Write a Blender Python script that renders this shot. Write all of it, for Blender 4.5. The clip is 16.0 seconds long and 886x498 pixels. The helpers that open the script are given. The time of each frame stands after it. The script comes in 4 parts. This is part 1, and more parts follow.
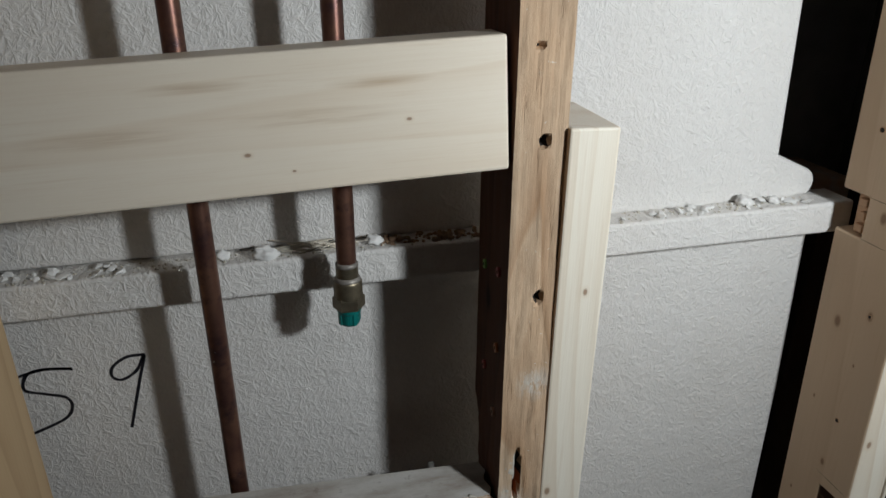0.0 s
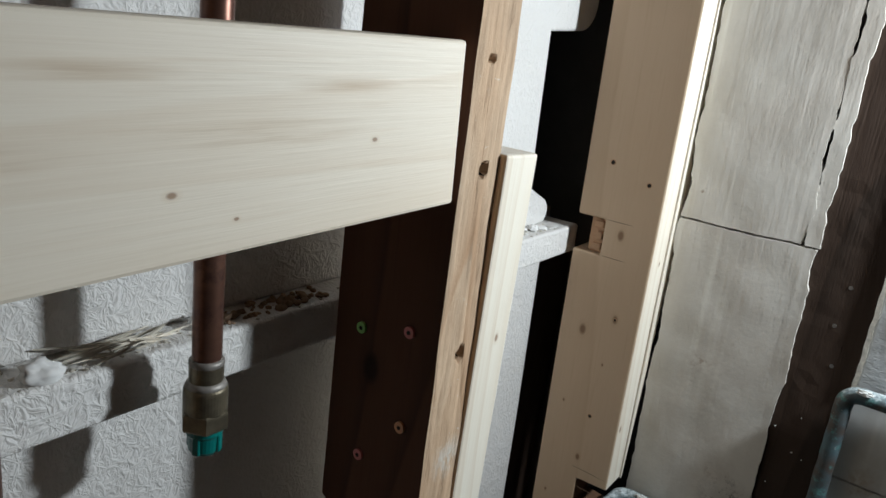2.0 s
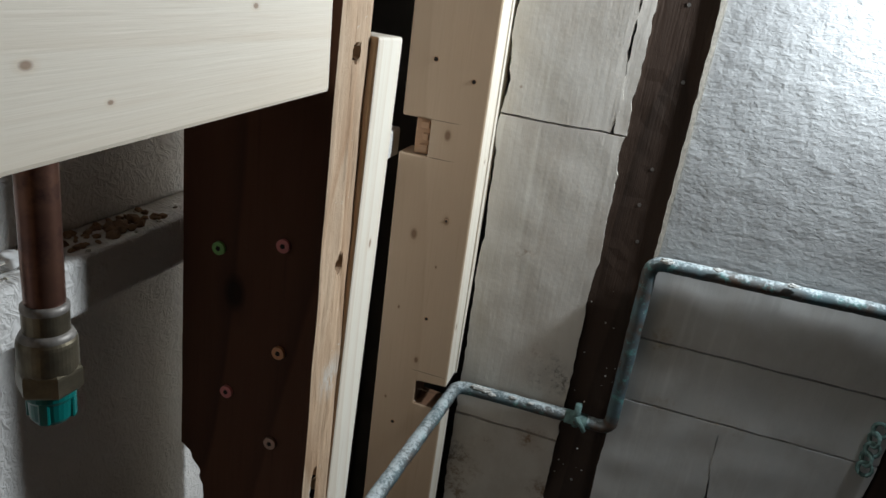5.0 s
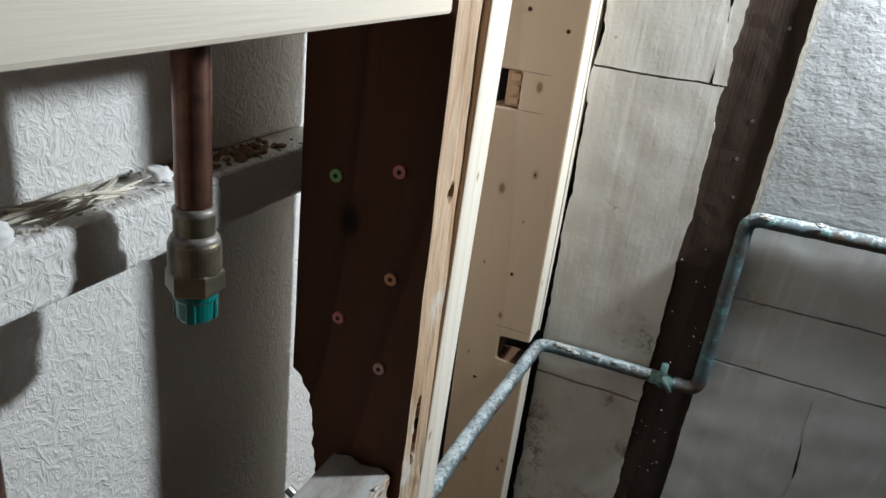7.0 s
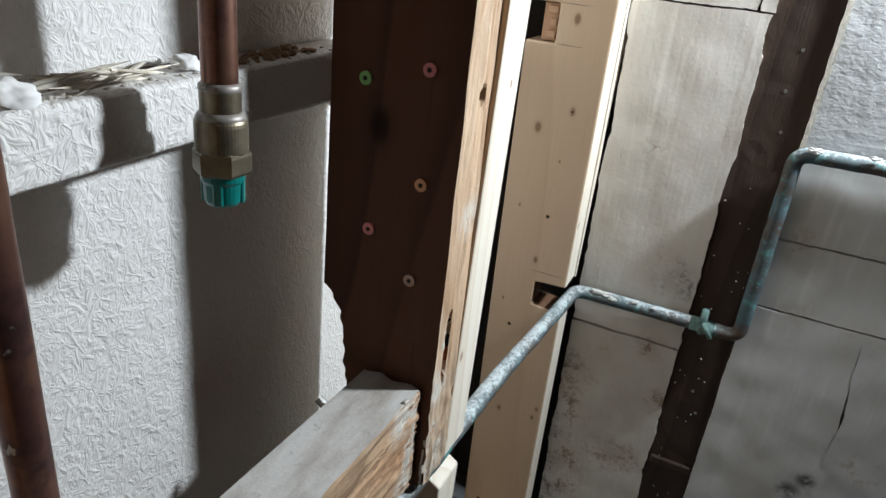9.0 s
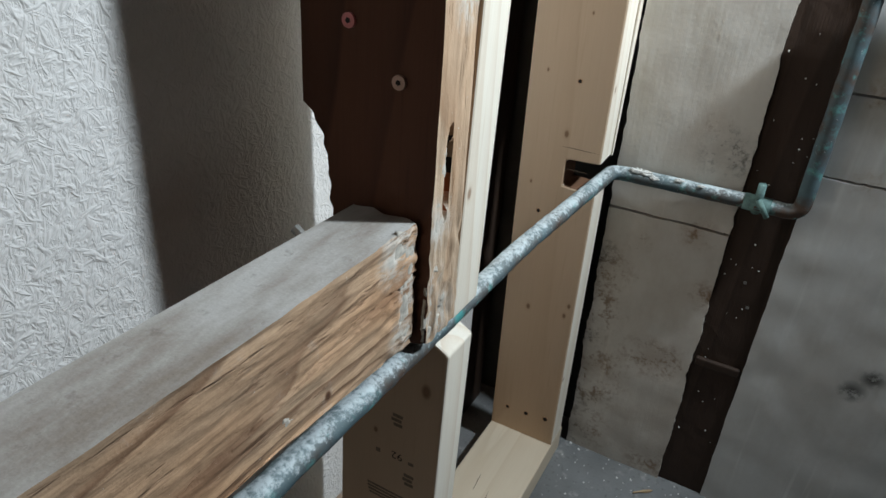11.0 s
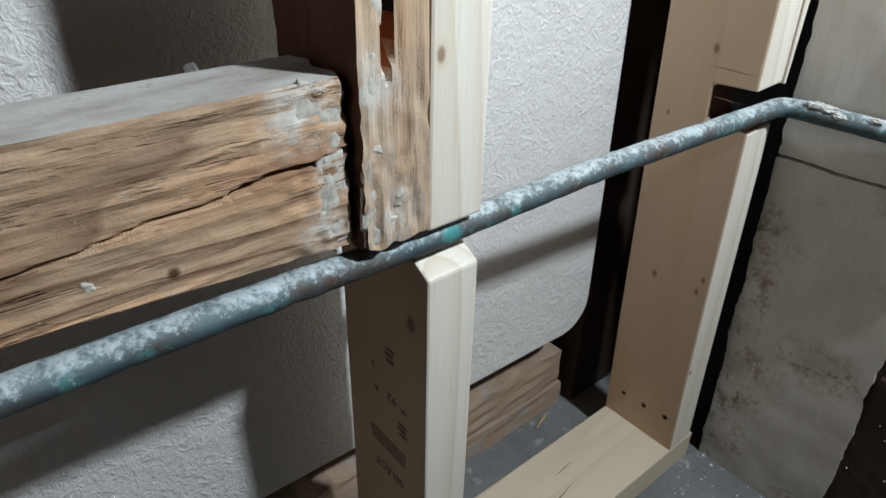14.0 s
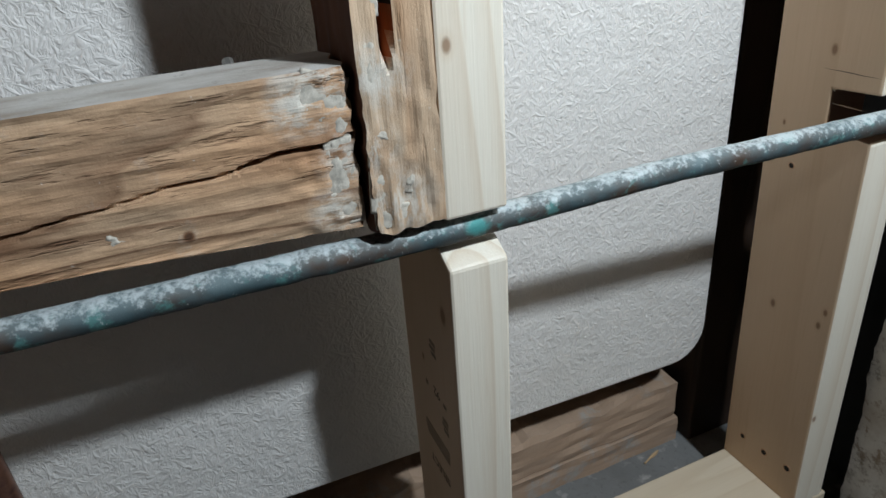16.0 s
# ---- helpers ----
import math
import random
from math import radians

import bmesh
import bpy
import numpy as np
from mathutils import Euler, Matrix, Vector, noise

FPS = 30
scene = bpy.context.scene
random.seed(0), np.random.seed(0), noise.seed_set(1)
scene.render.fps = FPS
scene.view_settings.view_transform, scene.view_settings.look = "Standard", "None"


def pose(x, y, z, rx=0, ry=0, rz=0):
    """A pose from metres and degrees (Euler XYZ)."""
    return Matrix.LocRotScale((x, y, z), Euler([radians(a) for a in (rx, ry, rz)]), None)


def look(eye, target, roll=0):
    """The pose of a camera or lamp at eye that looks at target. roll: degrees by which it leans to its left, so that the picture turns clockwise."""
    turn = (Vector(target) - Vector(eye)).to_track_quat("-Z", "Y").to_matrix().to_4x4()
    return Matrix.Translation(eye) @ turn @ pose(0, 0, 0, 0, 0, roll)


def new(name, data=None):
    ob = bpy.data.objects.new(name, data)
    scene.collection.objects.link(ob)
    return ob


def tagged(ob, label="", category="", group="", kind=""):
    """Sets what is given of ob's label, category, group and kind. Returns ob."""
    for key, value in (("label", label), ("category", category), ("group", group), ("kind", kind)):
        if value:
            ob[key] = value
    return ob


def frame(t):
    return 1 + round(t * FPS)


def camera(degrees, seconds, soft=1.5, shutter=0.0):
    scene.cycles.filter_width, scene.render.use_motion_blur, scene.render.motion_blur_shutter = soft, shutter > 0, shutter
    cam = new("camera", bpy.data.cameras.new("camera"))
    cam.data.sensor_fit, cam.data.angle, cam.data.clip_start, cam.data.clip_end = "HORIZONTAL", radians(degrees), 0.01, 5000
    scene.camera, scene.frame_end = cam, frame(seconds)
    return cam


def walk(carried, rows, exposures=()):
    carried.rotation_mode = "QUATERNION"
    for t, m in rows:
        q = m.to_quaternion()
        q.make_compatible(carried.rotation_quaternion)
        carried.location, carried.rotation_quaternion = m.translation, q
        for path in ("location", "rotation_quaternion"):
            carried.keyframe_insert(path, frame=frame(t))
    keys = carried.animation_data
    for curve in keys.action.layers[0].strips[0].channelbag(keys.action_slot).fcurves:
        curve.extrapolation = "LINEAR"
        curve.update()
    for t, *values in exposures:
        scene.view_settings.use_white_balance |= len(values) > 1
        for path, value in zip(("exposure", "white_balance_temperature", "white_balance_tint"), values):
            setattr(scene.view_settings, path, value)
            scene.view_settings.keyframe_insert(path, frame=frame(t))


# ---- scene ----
cam = camera(67.4, 16.0)
PATH = [
    (0, (0.0, -0.01, 0.943), (0.348, 1.799, 0.164), 0.2),
    (0.5, (-0.019, 0.016, 0.945), (0.534, 1.769, 0.155), 0.9),
    (1, (-0.072, 0.067, 0.928), (0.787, 1.706, 0.168), 2.3),
    (1.5, (-0.143, 0.14, 0.9), (1.052, 1.577, 0.188), 4.9),
    (2, (-0.174, 0.197, 0.891), (1.377, 1.342, 0.359), 7.3),
    (2.5, (-0.184, 0.232, 0.889), (1.55, 1.081, 0.366), 8.9),
    (3, (-0.188, 0.259, 0.881), (1.615, 0.933, 0.335), 9.0),
    (3.5, (-0.182, 0.268, 0.869), (1.633, 0.891, 0.304), 9.4),
    (4, (-0.173, 0.266, 0.867), (1.642, 0.836, 0.248), 8.2),
    (4.2, (-0.175, 0.266, 0.866), (1.65, 0.789, 0.236), 8.4),
    (6.5, (-0.185, 0.274, 0.837), (1.631, 0.751, 0.149), 8.1),
    (7, (-0.203, 0.285, 0.829), (1.542, 0.925, 0.091), 7.4),
    (7.5, (-0.211, 0.29, 0.829), (1.526, 0.963, 0.1), 7.8),
    (8, (-0.213, 0.289, 0.823), (1.517, 0.97, 0.087), 7.6),
    (8.5, (-0.215, 0.285, 0.813), (1.502, 0.975, 0.055), 7.3),
    (9, (-0.208, 0.273, 0.785), (1.473, 1.001, -0.017), 6.4),
    (9.5, (-0.201, 0.274, 0.758), (1.473, 0.99, -0.07), 6.3),
    (10, (-0.198, 0.275, 0.734), (1.453, 1.014, -0.12), 6.1),
    (10.2, (-0.194, 0.272, 0.723), (1.449, 1.003, -0.154), 6.1),
    (12.3, (-0.084, 0.237, 0.635), (1.344, 1.196, -0.385), 0.3),
    (12.5, (-0.07, 0.233, 0.629), (1.345, 1.211, -0.391), 0.1),
    (13, (-0.046, 0.219, 0.62), (1.293, 1.285, -0.414), -1.0),
    (13.5, (-0.036, 0.202, 0.609), (1.202, 1.363, -0.449), -0.7),
    (14, (-0.016, 0.184, 0.603), (1.085, 1.498, -0.428), 1.0),
    (14.5, (0.004, 0.168, 0.599), (1.015, 1.549, -0.437), 1.0),
    (15, (0.019, 0.15, 0.592), (0.888, 1.634, -0.43), 0.5),
    (15.5, (0.031, 0.136, 0.583), (0.818, 1.684, -0.409), -0.9),
    (16, (0.049, 0.124, 0.585), (0.705, 1.767, -0.348), -4.4),
]
EXPOSURES = [(0, -0.75, 6850, 11), (1, -0.7, 6750, 10), (2, -0.42, 6580, 9), (3, -0.3, 6560, 9), (4.2, -0.4, 6600, 10), (6.5, -0.48, 6600, 10), (7, 0.08, 6550, 10), (7.5, 0.15, 6550, 10), (8, 0.22, 6550, 10), (8.5, 0.5, 6550, 11),
             (9.5, 0.42, 6500, 10), (10.2, 0.3, 6450, 9), (12.5, 0.55, 6350, 8), (14, 0.45, 6400, 9), (16, 0.32, 6450, 9)]
walk(cam, [(t, look(eye, target, roll)) for t, eye, target, roll in PATH], EXPOSURES)

# ---- light ----
LAMP = (0.447, -0.047, 0.998)
lamp_data = bpy.data.lights.new("work_light", "AREA")
lamp_data.shape, lamp_data.size, lamp_data.energy, lamp_data.color = "DISK", 0.055, 6.0, (0.87, 0.97, 1.05)
lamp = new("work_light", lamp_data)
lamp.matrix_basis = look(LAMP, (0.247, 0.553, 0.76))
world = bpy.data.worlds.new("world")
scene.world = world
world.use_nodes = True
sky = world.node_tree.nodes.new("ShaderNodeTexSky")
sky.sky_type, sky.sun_disc = "NISHITA", False
sky.sun_elevation = radians(35)
world.node_tree.links.new(sky.outputs[0], world.node_tree.nodes["Background"].inputs[0])
world.node_tree.nodes["Background"].inputs[1].default_value = 0.08


# ---- materials ----
class Mat:
    """A small helper to chain shader nodes."""

    def __init__(self, name, rough=0.6, metal=0.0):
        self.m = bpy.data.materials.new(name)
        self.m.use_nodes = True
        self.t = self.m.node_tree
        self.b = self.t.nodes["Principled BSDF"]
        self.b.inputs["Roughness"].default_value = rough
        self.b.inputs["Metallic"].default_value = metal
        self.co = self.t.nodes.new("ShaderNodeTexCoord").outputs["Object"]

    def put(self, sock, v):
        if isinstance(v, bpy.types.NodeSocket):
            self.t.links.new(v, sock)
        elif sock.type == "RGBA":
            sock.default_value = (*v, 1)[:4]
        else:
            sock.default_value = v

    def mapped(self, scale=(1, 1, 1), loc=(0, 0, 0), src=None):
        n = self.t.nodes.new("ShaderNodeMapping")
        self.put(n.inputs[0], src or self.co)
        n.inputs["Scale"].default_value, n.inputs["Location"].default_value = scale, loc
        return n.outputs[0]

    def noise(self, scale, detail=4, rough=0.55, src=None, distort=0.0, colour=False):
        n = self.t.nodes.new("ShaderNodeTexNoise")
        self.put(n.inputs["Vector"], src or self.co)
        n.inputs["Scale"].default_value, n.inputs["Detail"].default_value = scale, detail
        n.inputs["Roughness"].default_value, n.inputs["Distortion"].default_value = rough, distort
        return n.outputs[1 if colour else 0]

    def ramp(self, fac, a, b, lo=(0, 0, 0), hi=(1, 1, 1)):
        n = self.t.nodes.new("ShaderNodeValToRGB")
        self.put(n.inputs[0], fac)
        n.color_ramp.elements[0].position, n.color_ramp.elements[1].position = a, b
        n.color_ramp.elements[0].color, n.color_ramp.elements[1].color = (*lo, 1), (*hi, 1)
        return n.outputs[0]

    def mix(self, fac, a, b, mode="MIX"):
        n = self.t.nodes.new("ShaderNodeMix")
        n.data_type, n.blend_type = "RGBA", mode
        self.put(n.inputs[0], fac), self.put(n.inputs[6], a), self.put(n.inputs[7], b)
        return n.outputs[2]

    def math(self, op, a, b=0.0):
        n = self.t.nodes.new("ShaderNodeMath")
        n.operation = op
        self.put(n.inputs[0], a), self.put(n.inputs[1], b)
        return n.outputs[0]

    def contours(self, src, scale, count, detail=1.0, seed=(0, 0, 0)):
        """Growth lines: level lines of a slow noise, 0 to 1 from line to line."""
        h = self.noise(scale, detail, 0.4, src=self.mapped((1, 1, 1), seed, src))
        return self.math("FRACT", self.math("MULTIPLY", h, count))

    def near(self, place, radius, soft=0.4, stretch=(1, 1, 1)):
        """1 within radius of a place in the thing's own space, 0 outside."""
        wob = self.t.nodes.new("ShaderNodeVectorMath")
        wob.operation = "MULTIPLY"
        sub = self.t.nodes.new("ShaderNodeVectorMath")
        sub.operation = "SUBTRACT"
        self.put(sub.inputs[0], self.co)
        sub.inputs[1].default_value = place
        self.put(wob.inputs[0], sub.outputs[0])
        wob.inputs[1].default_value = stretch
        ln = self.t.nodes.new("ShaderNodeVectorMath")
        ln.operation = "LENGTH"
        self.put(ln.inputs[0], wob.outputs[0])
        return self.ramp(self.math("DIVIDE", ln.outputs["Value"], radius * 2), 0.5 * (1 - soft), 0.5 * (1 + soft), (1, 1, 1), (0, 0, 0))

    def random(self):
        return self.t.nodes.new("ShaderNodeObjectInfo").outputs["Random"]

    def bump(self, height, strength=0.3, dist=0.001, prior=None):
        n = self.t.nodes.new("ShaderNodeBump")
        self.put(n.inputs["Height"], height)
        n.inputs["Strength"].default_value, n.inputs["Distance"].default_value = strength, dist
        if prior:
            self.put(n.inputs["Normal"], prior)
        return n.outputs[0]

    def done(self, colour, normal=None, rough=None):
        self.put(self.b.inputs["Base Color"], colour)
        if normal:
            self.put(self.b.inputs["Normal"], normal)
        if rough is not None:
            self.put(self.b.inputs["Roughness"], rough)
        return self.m


def along(axis, v):
    return tuple(v if a == axis else 1.0 for a in "XYZ")


def wood(name, light, dark, axis, seed=(0.03, 0.12, 0.03), lines=16, contrast=0.6, knots=(), rough=0.62, grey=None, bumps=0.25, slow=9, shine=0.35, streaks=()):
    """Sawn timber with its grain along an axis; knots are (place, radius)."""
    w = Mat(name, rough)
    w.b.inputs["Specular IOR Level"].default_value = shine
    base = w.mapped(along(axis, 0.07), seed)
    level = w.contours(base, slow, lines, 1.2)
    fade = w.noise(9, 2, src=w.mapped(along(axis, 0.12), (3, 5, 7)))
    fine = w.noise(650, 3, src=w.mapped(along(axis, 0.03)))
    pores = w.noise(240, 3, 0.6, src=w.mapped(along(axis, 0.05), (1, 2, 3)))
    blotch = w.noise(12, 4, src=w.mapped(along(axis, 0.25)))
    late = w.math("MULTIPLY", w.math("POWER", level, 3.0), w.ramp(level, 0.93, 1.0, (1, 1, 1), (0.1,) * 3))
    late = w.math("MULTIPLY", late, w.ramp(fade, 0.34, 0.66, (0.2,) * 3, (1, 1, 1)))
    col = w.mix(w.math("MULTIPLY", late, contrast), light, dark)
    col = w.mix(w.ramp(fine, 0.45, 0.8, (0, 0, 0), (0.12,) * 3), col, dark)
    col = w.mix(w.ramp(pores, 0.58, 0.76, (0, 0, 0), (0.22,) * 3), col, dark)
    col = w.mix(w.ramp(blotch, 0.4, 0.72, (0, 0, 0), (0.5,) * 3), col, tuple(c * f for c, f in zip(light, (0.86, 0.8, 0.74))))
    if grey:
        col = w.mix(w.ramp(w.noise(22, 6, 0.68), 0.54, 0.68), col, grey)
    for place, r in streaks:
        worn = w.math("MULTIPLY", w.near(place, r, 0.9, along(axis, 0.11)), w.ramp(pores, 0.38, 0.6, (0.15,) * 3, (0.75,) * 3))
        col = w.mix(worn, col, tuple(c * 0.85 for c in dark))
    for place, r in knots:
        st = along(axis, 0.6)
        col = w.mix(w.ramp(w.near(place, r * 1.7, 0.5, st), 0, 1, (0, 0, 0), (0.3,) * 3), col, dark)
        col = w.mix(w.ramp(w.near(place, r, 0.35, st), 0, 1, (0, 0, 0), (0.85,) * 3), col, (dark[0] * 0.5, dark[1] * 0.42, dark[2] * 0.4))
    nrm = w.bump(fine, bumps, 0.0006, w.bump(late, bumps * 0.5, 0.0004))
    return w.done(col, nrm)


def old_wood(name, light, dark, axis, seed, lines, smear, smear_at, knots=(), split=0.5, plaster=(), slow=11, strong=0.7, warm=0.6):
    """Weathered timber: sharp dark late wood, drying splits, grey smears of old plaster."""
    w = Mat(name, 0.8)
    w.b.inputs["Specular IOR Level"].default_value = 0.3
    base = w.mapped(along(axis, 0.16), seed)
    level = w.contours(base, slow, lines, 2.0)
    fine = w.noise(1100, 3, 0.6, src=w.mapped(along(axis, 0.06)))
    streak = w.noise(210, 4, 0.62, src=w.mapped(along(axis, 0.10)))
    blotch = w.noise(20, 5, 0.65, src=w.mapped(along(axis, 0.5)))
    tone = w.noise(13, 3, 0.6, src=w.mapped(along(axis, 0.3), (6, 1, 4)))
    fade = w.noise(15, 3, src=w.mapped(along(axis, 0.3), (3, 5, 7)))
    col = w.mix(w.ramp(blotch, 0.35, 0.68), light, tuple(c * 0.66 for c in light))
    col = w.mix(w.ramp(tone, 0.42, 0.62, (0, 0, 0), (warm,) * 3), col, (light[0] * 1.1, light[1] * 0.82, light[2] * 0.6))
    late = w.math("MULTIPLY", w.math("POWER", level, 4.0), w.ramp(level, 0.95, 1.0, (1, 1, 1), (0.1,) * 3))
    late = w.math("MULTIPLY", late, w.ramp(fade, 0.36, 0.6, (0.12,) * 3, (1, 1, 1)))
    col = w.mix(late, col, dark)
    col = w.mix(w.ramp(streak, 0.58, 0.72, (0, 0, 0), (strong,) * 3), col, dark)
    col = w.mix(w.ramp(fine, 0.42, 0.75, (0, 0, 0), (0.45,) * 3), col, dark)
    patch = w.noise(24, 6, 0.72)
    col = w.mix(w.ramp(patch, smear_at, smear_at + 0.14, (0, 0, 0), (0.6,) * 3), col, smear)
    col = w.mix(w.ramp(w.noise(230, 5, 0.75), 0.66, 0.71), col, tuple(min(0.7, c * 1.5) for c in smear))
    film = w.noise(260, 4, 0.7, src=w.mapped(along(axis, 0.35)))
    for place, r in plaster:
        worn = w.math("MULTIPLY", w.near(place, r * 0.75, 0.75), w.ramp(w.math("ADD", w.math("MULTIPLY", film, 0.6), w.math("MULTIPLY", patch, 0.4)), 0.44, 0.54, (0.06,) * 3, (0.9,) * 3))
        col = w.mix(worn, col, (0.62, 0.59, 0.53))
    for place, r in knots:
        col = w.mix(w.near(place, r * 1.7, 0.3), col, dark)
        col = w.mix(w.near(place, r, 0.3), col, tuple(c * 0.5 for c in dark))
    gap = w.ramp(streak, 0.60, 0.72, (1, 1, 1), (0, 0, 0))
    nrm = w.bump(gap, split, 0.0014, w.bump(fine, 0.5, 0.0007, w.bump(late, 0.4, 0.0006, w.bump(patch, 0.5, 0.003))))
    return w.done(col, nrm)


pine_blocking = wood("pine_blocking", (0.81, 0.72, 0.595), (0.58, 0.41, 0.255), "X", (0.1, 0.03, 0.03), 9, 0.30,
                     [((-0.068, -0.019, 0.0415), 0.0010), ((-0.173, -0.019, 0.0278), 0.0012), ((-0.1455, -0.019, 0.0146), 0.0007)], 0.5, slow=11,
                     streaks=[((-0.125, -0.019, 0.048), 0.0036), ((-0.255, -0.019, 0.046), 0.0034), ((-0.085, -0.019, 0.067), 0.0022), ((-0.20, -0.019, 0.072), 0.0022)])
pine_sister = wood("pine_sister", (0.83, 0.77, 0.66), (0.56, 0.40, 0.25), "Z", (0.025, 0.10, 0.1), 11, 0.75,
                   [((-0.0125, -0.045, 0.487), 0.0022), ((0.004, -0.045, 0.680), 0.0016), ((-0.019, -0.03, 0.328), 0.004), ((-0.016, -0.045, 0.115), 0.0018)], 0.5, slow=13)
CORNER_KNOTS = ((0.443, 0.651, 3.4), (0.478, 0.628, 4.6), (0.457, 0.472, 3.0), (0.454, 0.743, 4.2), (0.474, 0.246, 3.0), (0.428, 0.249, 2.6), (0.486, 0.535, 1.5), (0.448, 0.595, 1.3), (0.424, 0.264, 2.4), (0.49, 0.41, 1.6))
# tan of the corner stud's sides, with their shade put into the colour
pine_corner_shaded = wood("pine_corner_shaded", (0.62, 0.46, 0.315), (0.44, 0.28, 0.16), "Z", (0.09, 0.03, 0.2), 7, 0.35,
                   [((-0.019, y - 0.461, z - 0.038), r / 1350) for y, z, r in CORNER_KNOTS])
# shaded copy of the pale pine for the new stud's sides
pine_side_shaded = wood("pine_side_shaded", (0.62, 0.46, 0.315), (0.44, 0.28, 0.16), "Z", (0.3, 0.01, 0.4), 8, 0.4, [((-0.0185, -0.03, 0.328), 0.0035), ((-0.0185, 0.012, 0.27), 0.0016)])
pine_plate = wood("pine_plate", (0.70, 0.60, 0.46), (0.53, 0.40, 0.26), "X", (0.2, 0.02, 0.06), 12, 0.5)
aged_front = old_wood("aged_front", (0.60, 0.45, 0.315), (0.36, 0.21, 0.115), "Z", (0.03, 0.05, 0.3), 8, (0.58, 0.51, 0.42), 0.64, (), 0.5, [((-0.012, -0.045, 0.078), 0.017), ((-0.016, -0.045, 0.045), 0.013), ((-0.004, -0.045, 0.014), 0.018), ((0.006, -0.045, 0.20), 0.014)], strong=0.35, warm=0.25)
# stained stud side; also darkens the beam's back to cut bounced light
aged_side_bounce_cut = wood("aged_side_bounce_cut", (0.118, 0.050, 0.028), (0.026, 0.011, 0.007), "Z", (0.2, 0.06, 0.3), 11, 0.8, [((-0.019, 0.009, 0.253), 0.006)], 0.7, shine=0.2)
old_beam_mat = old_wood("old_beam", (0.57, 0.395, 0.255), (0.15, 0.072, 0.037), "X", (0.3, 0.05, 0.012), 13, (0.47, 0.42, 0.37), 0.58, [((-0.083, -0.026, 0.016), 0.0016), ((-0.2, -0.026, 0.03), 0.002)], 0.8, strong=0.5, plaster=[((-0.012, -0.026, 0.074), 0.021), ((-0.024, -0.026, 0.066), 0.014), ((-0.006, -0.026, 0.036), 0.013), ((-0.014, -0.026, 0.012), 0.012)])
old_sill_mat = wood("old_sill", (0.46, 0.33, 0.24), (0.28, 0.18, 0.11), "X", (0.2, 0.05, 0.05), 12, 0.5, (), 0.85, (0.40, 0.37, 0.34), 0.8)
dark_post_mat = wood("dark_post", (0.050, 0.031, 0.022), (0.011, 0.008, 0.006), "Z", (0.02, 0.03, 0.1), 14, 0.8, (), 0.65, None, 0.8, shine=0.25)
left_stud_mat = wood("left_stud", (0.54, 0.38, 0.22), (0.36, 0.23, 0.12), "Z", (0.02, 0.06, 0.1), 12, 0.6)
raw_cut = wood("raw_cut", (0.52, 0.32, 0.19), (0.34, 0.18, 0.09), "Y", (0.02, 0.02, 0.1), 40, 0.5)

# raw wood with the notch's shade put into the colour
raw_shade = wood("raw_shade", (0.16, 0.085, 0.05), (0.07, 0.035, 0.02), "Y", (0.02, 0.02, 0.1), 12, 0.5)
raw_red = wood("raw_red", (0.34, 0.12, 0.045), (0.18, 0.06, 0.025), "Z", (0.02, 0.02, 0.1), 40, 0.5)


def grey_top():
    w = Mat("grey_dust", 0.9)
    n = w.noise(30, 6, 0.65, src=w.mapped((0.35, 1, 1)))
    f = w.noise(400, 3)
    col = w.mix(w.ramp(n, 0.4, 0.65), (0.50, 0.48, 0.45), (0.28, 0.235, 0.195))
    col = w.mix(w.ramp(w.noise(75, 5, 0.7), 0.60, 0.72, (0, 0, 0), (0.6,) * 3), col, (0.14, 0.11, 0.09))
    return w.done(col, w.bump(f, 0.5, 0.0006, w.bump(n, 0.3, 0.002)))


dusty_top = grey_top()


def moulded(name):
    """The back of a moulded tub surround: a mat of chopped strands under sprayed resin."""
    w = Mat(name, 0.55)
    w.b.inputs["Specular IOR Level"].default_value = 0.4
    mat_of = None
    for i, angle in enumerate((20, 58, 84, 108, 150)):
        turn = w.t.nodes.new("ShaderNodeMapping")
        w.put(turn.inputs[0], w.co)
        turn.inputs["Rotation"].default_value = (0, radians(angle), 0)
        strand = w.noise(88, 2, 0.55, src=w.mapped((1, 1, 2.5), (i * 1.7, 0, i * 0.9), turn.outputs[0]), distort=0.7)
        strand = w.ramp(strand, 0.46, 0.76)
        mat_of = strand if mat_of is None else w.math("MAXIMUM", mat_of, strand)
    lumps = w.noise(36, 3, 0.6)
    grain = w.noise(420, 2, 0.6)
    dirt = w.noise(7, 5, 0.6)
    col = w.mix(w.ramp(dirt, 0.45, 0.75, (0, 0, 0), (0.35,) * 3), (0.73, 0.71, 0.685), (0.62, 0.585, 0.54))
    return w.done(col, w.bump(mat_of, 0.45, 0.0026, w.bump(lumps, 0.45, 0.005, w.bump(grain, 0.3, 0.0005))))


tub_white = moulded("tub_white")


def plain(name, col, rough=0.6, metal=0.0, var=0.25, scale=60, bumps=0.2):
    w = Mat(name, rough, metal)
    n = w.noise(scale, 5, 0.6)
    return w.done(w.mix(w.ramp(n, 0.35, 0.7), col, tuple(c * (1 - var) for c in col)), w.bump(n, bumps, 0.0008))


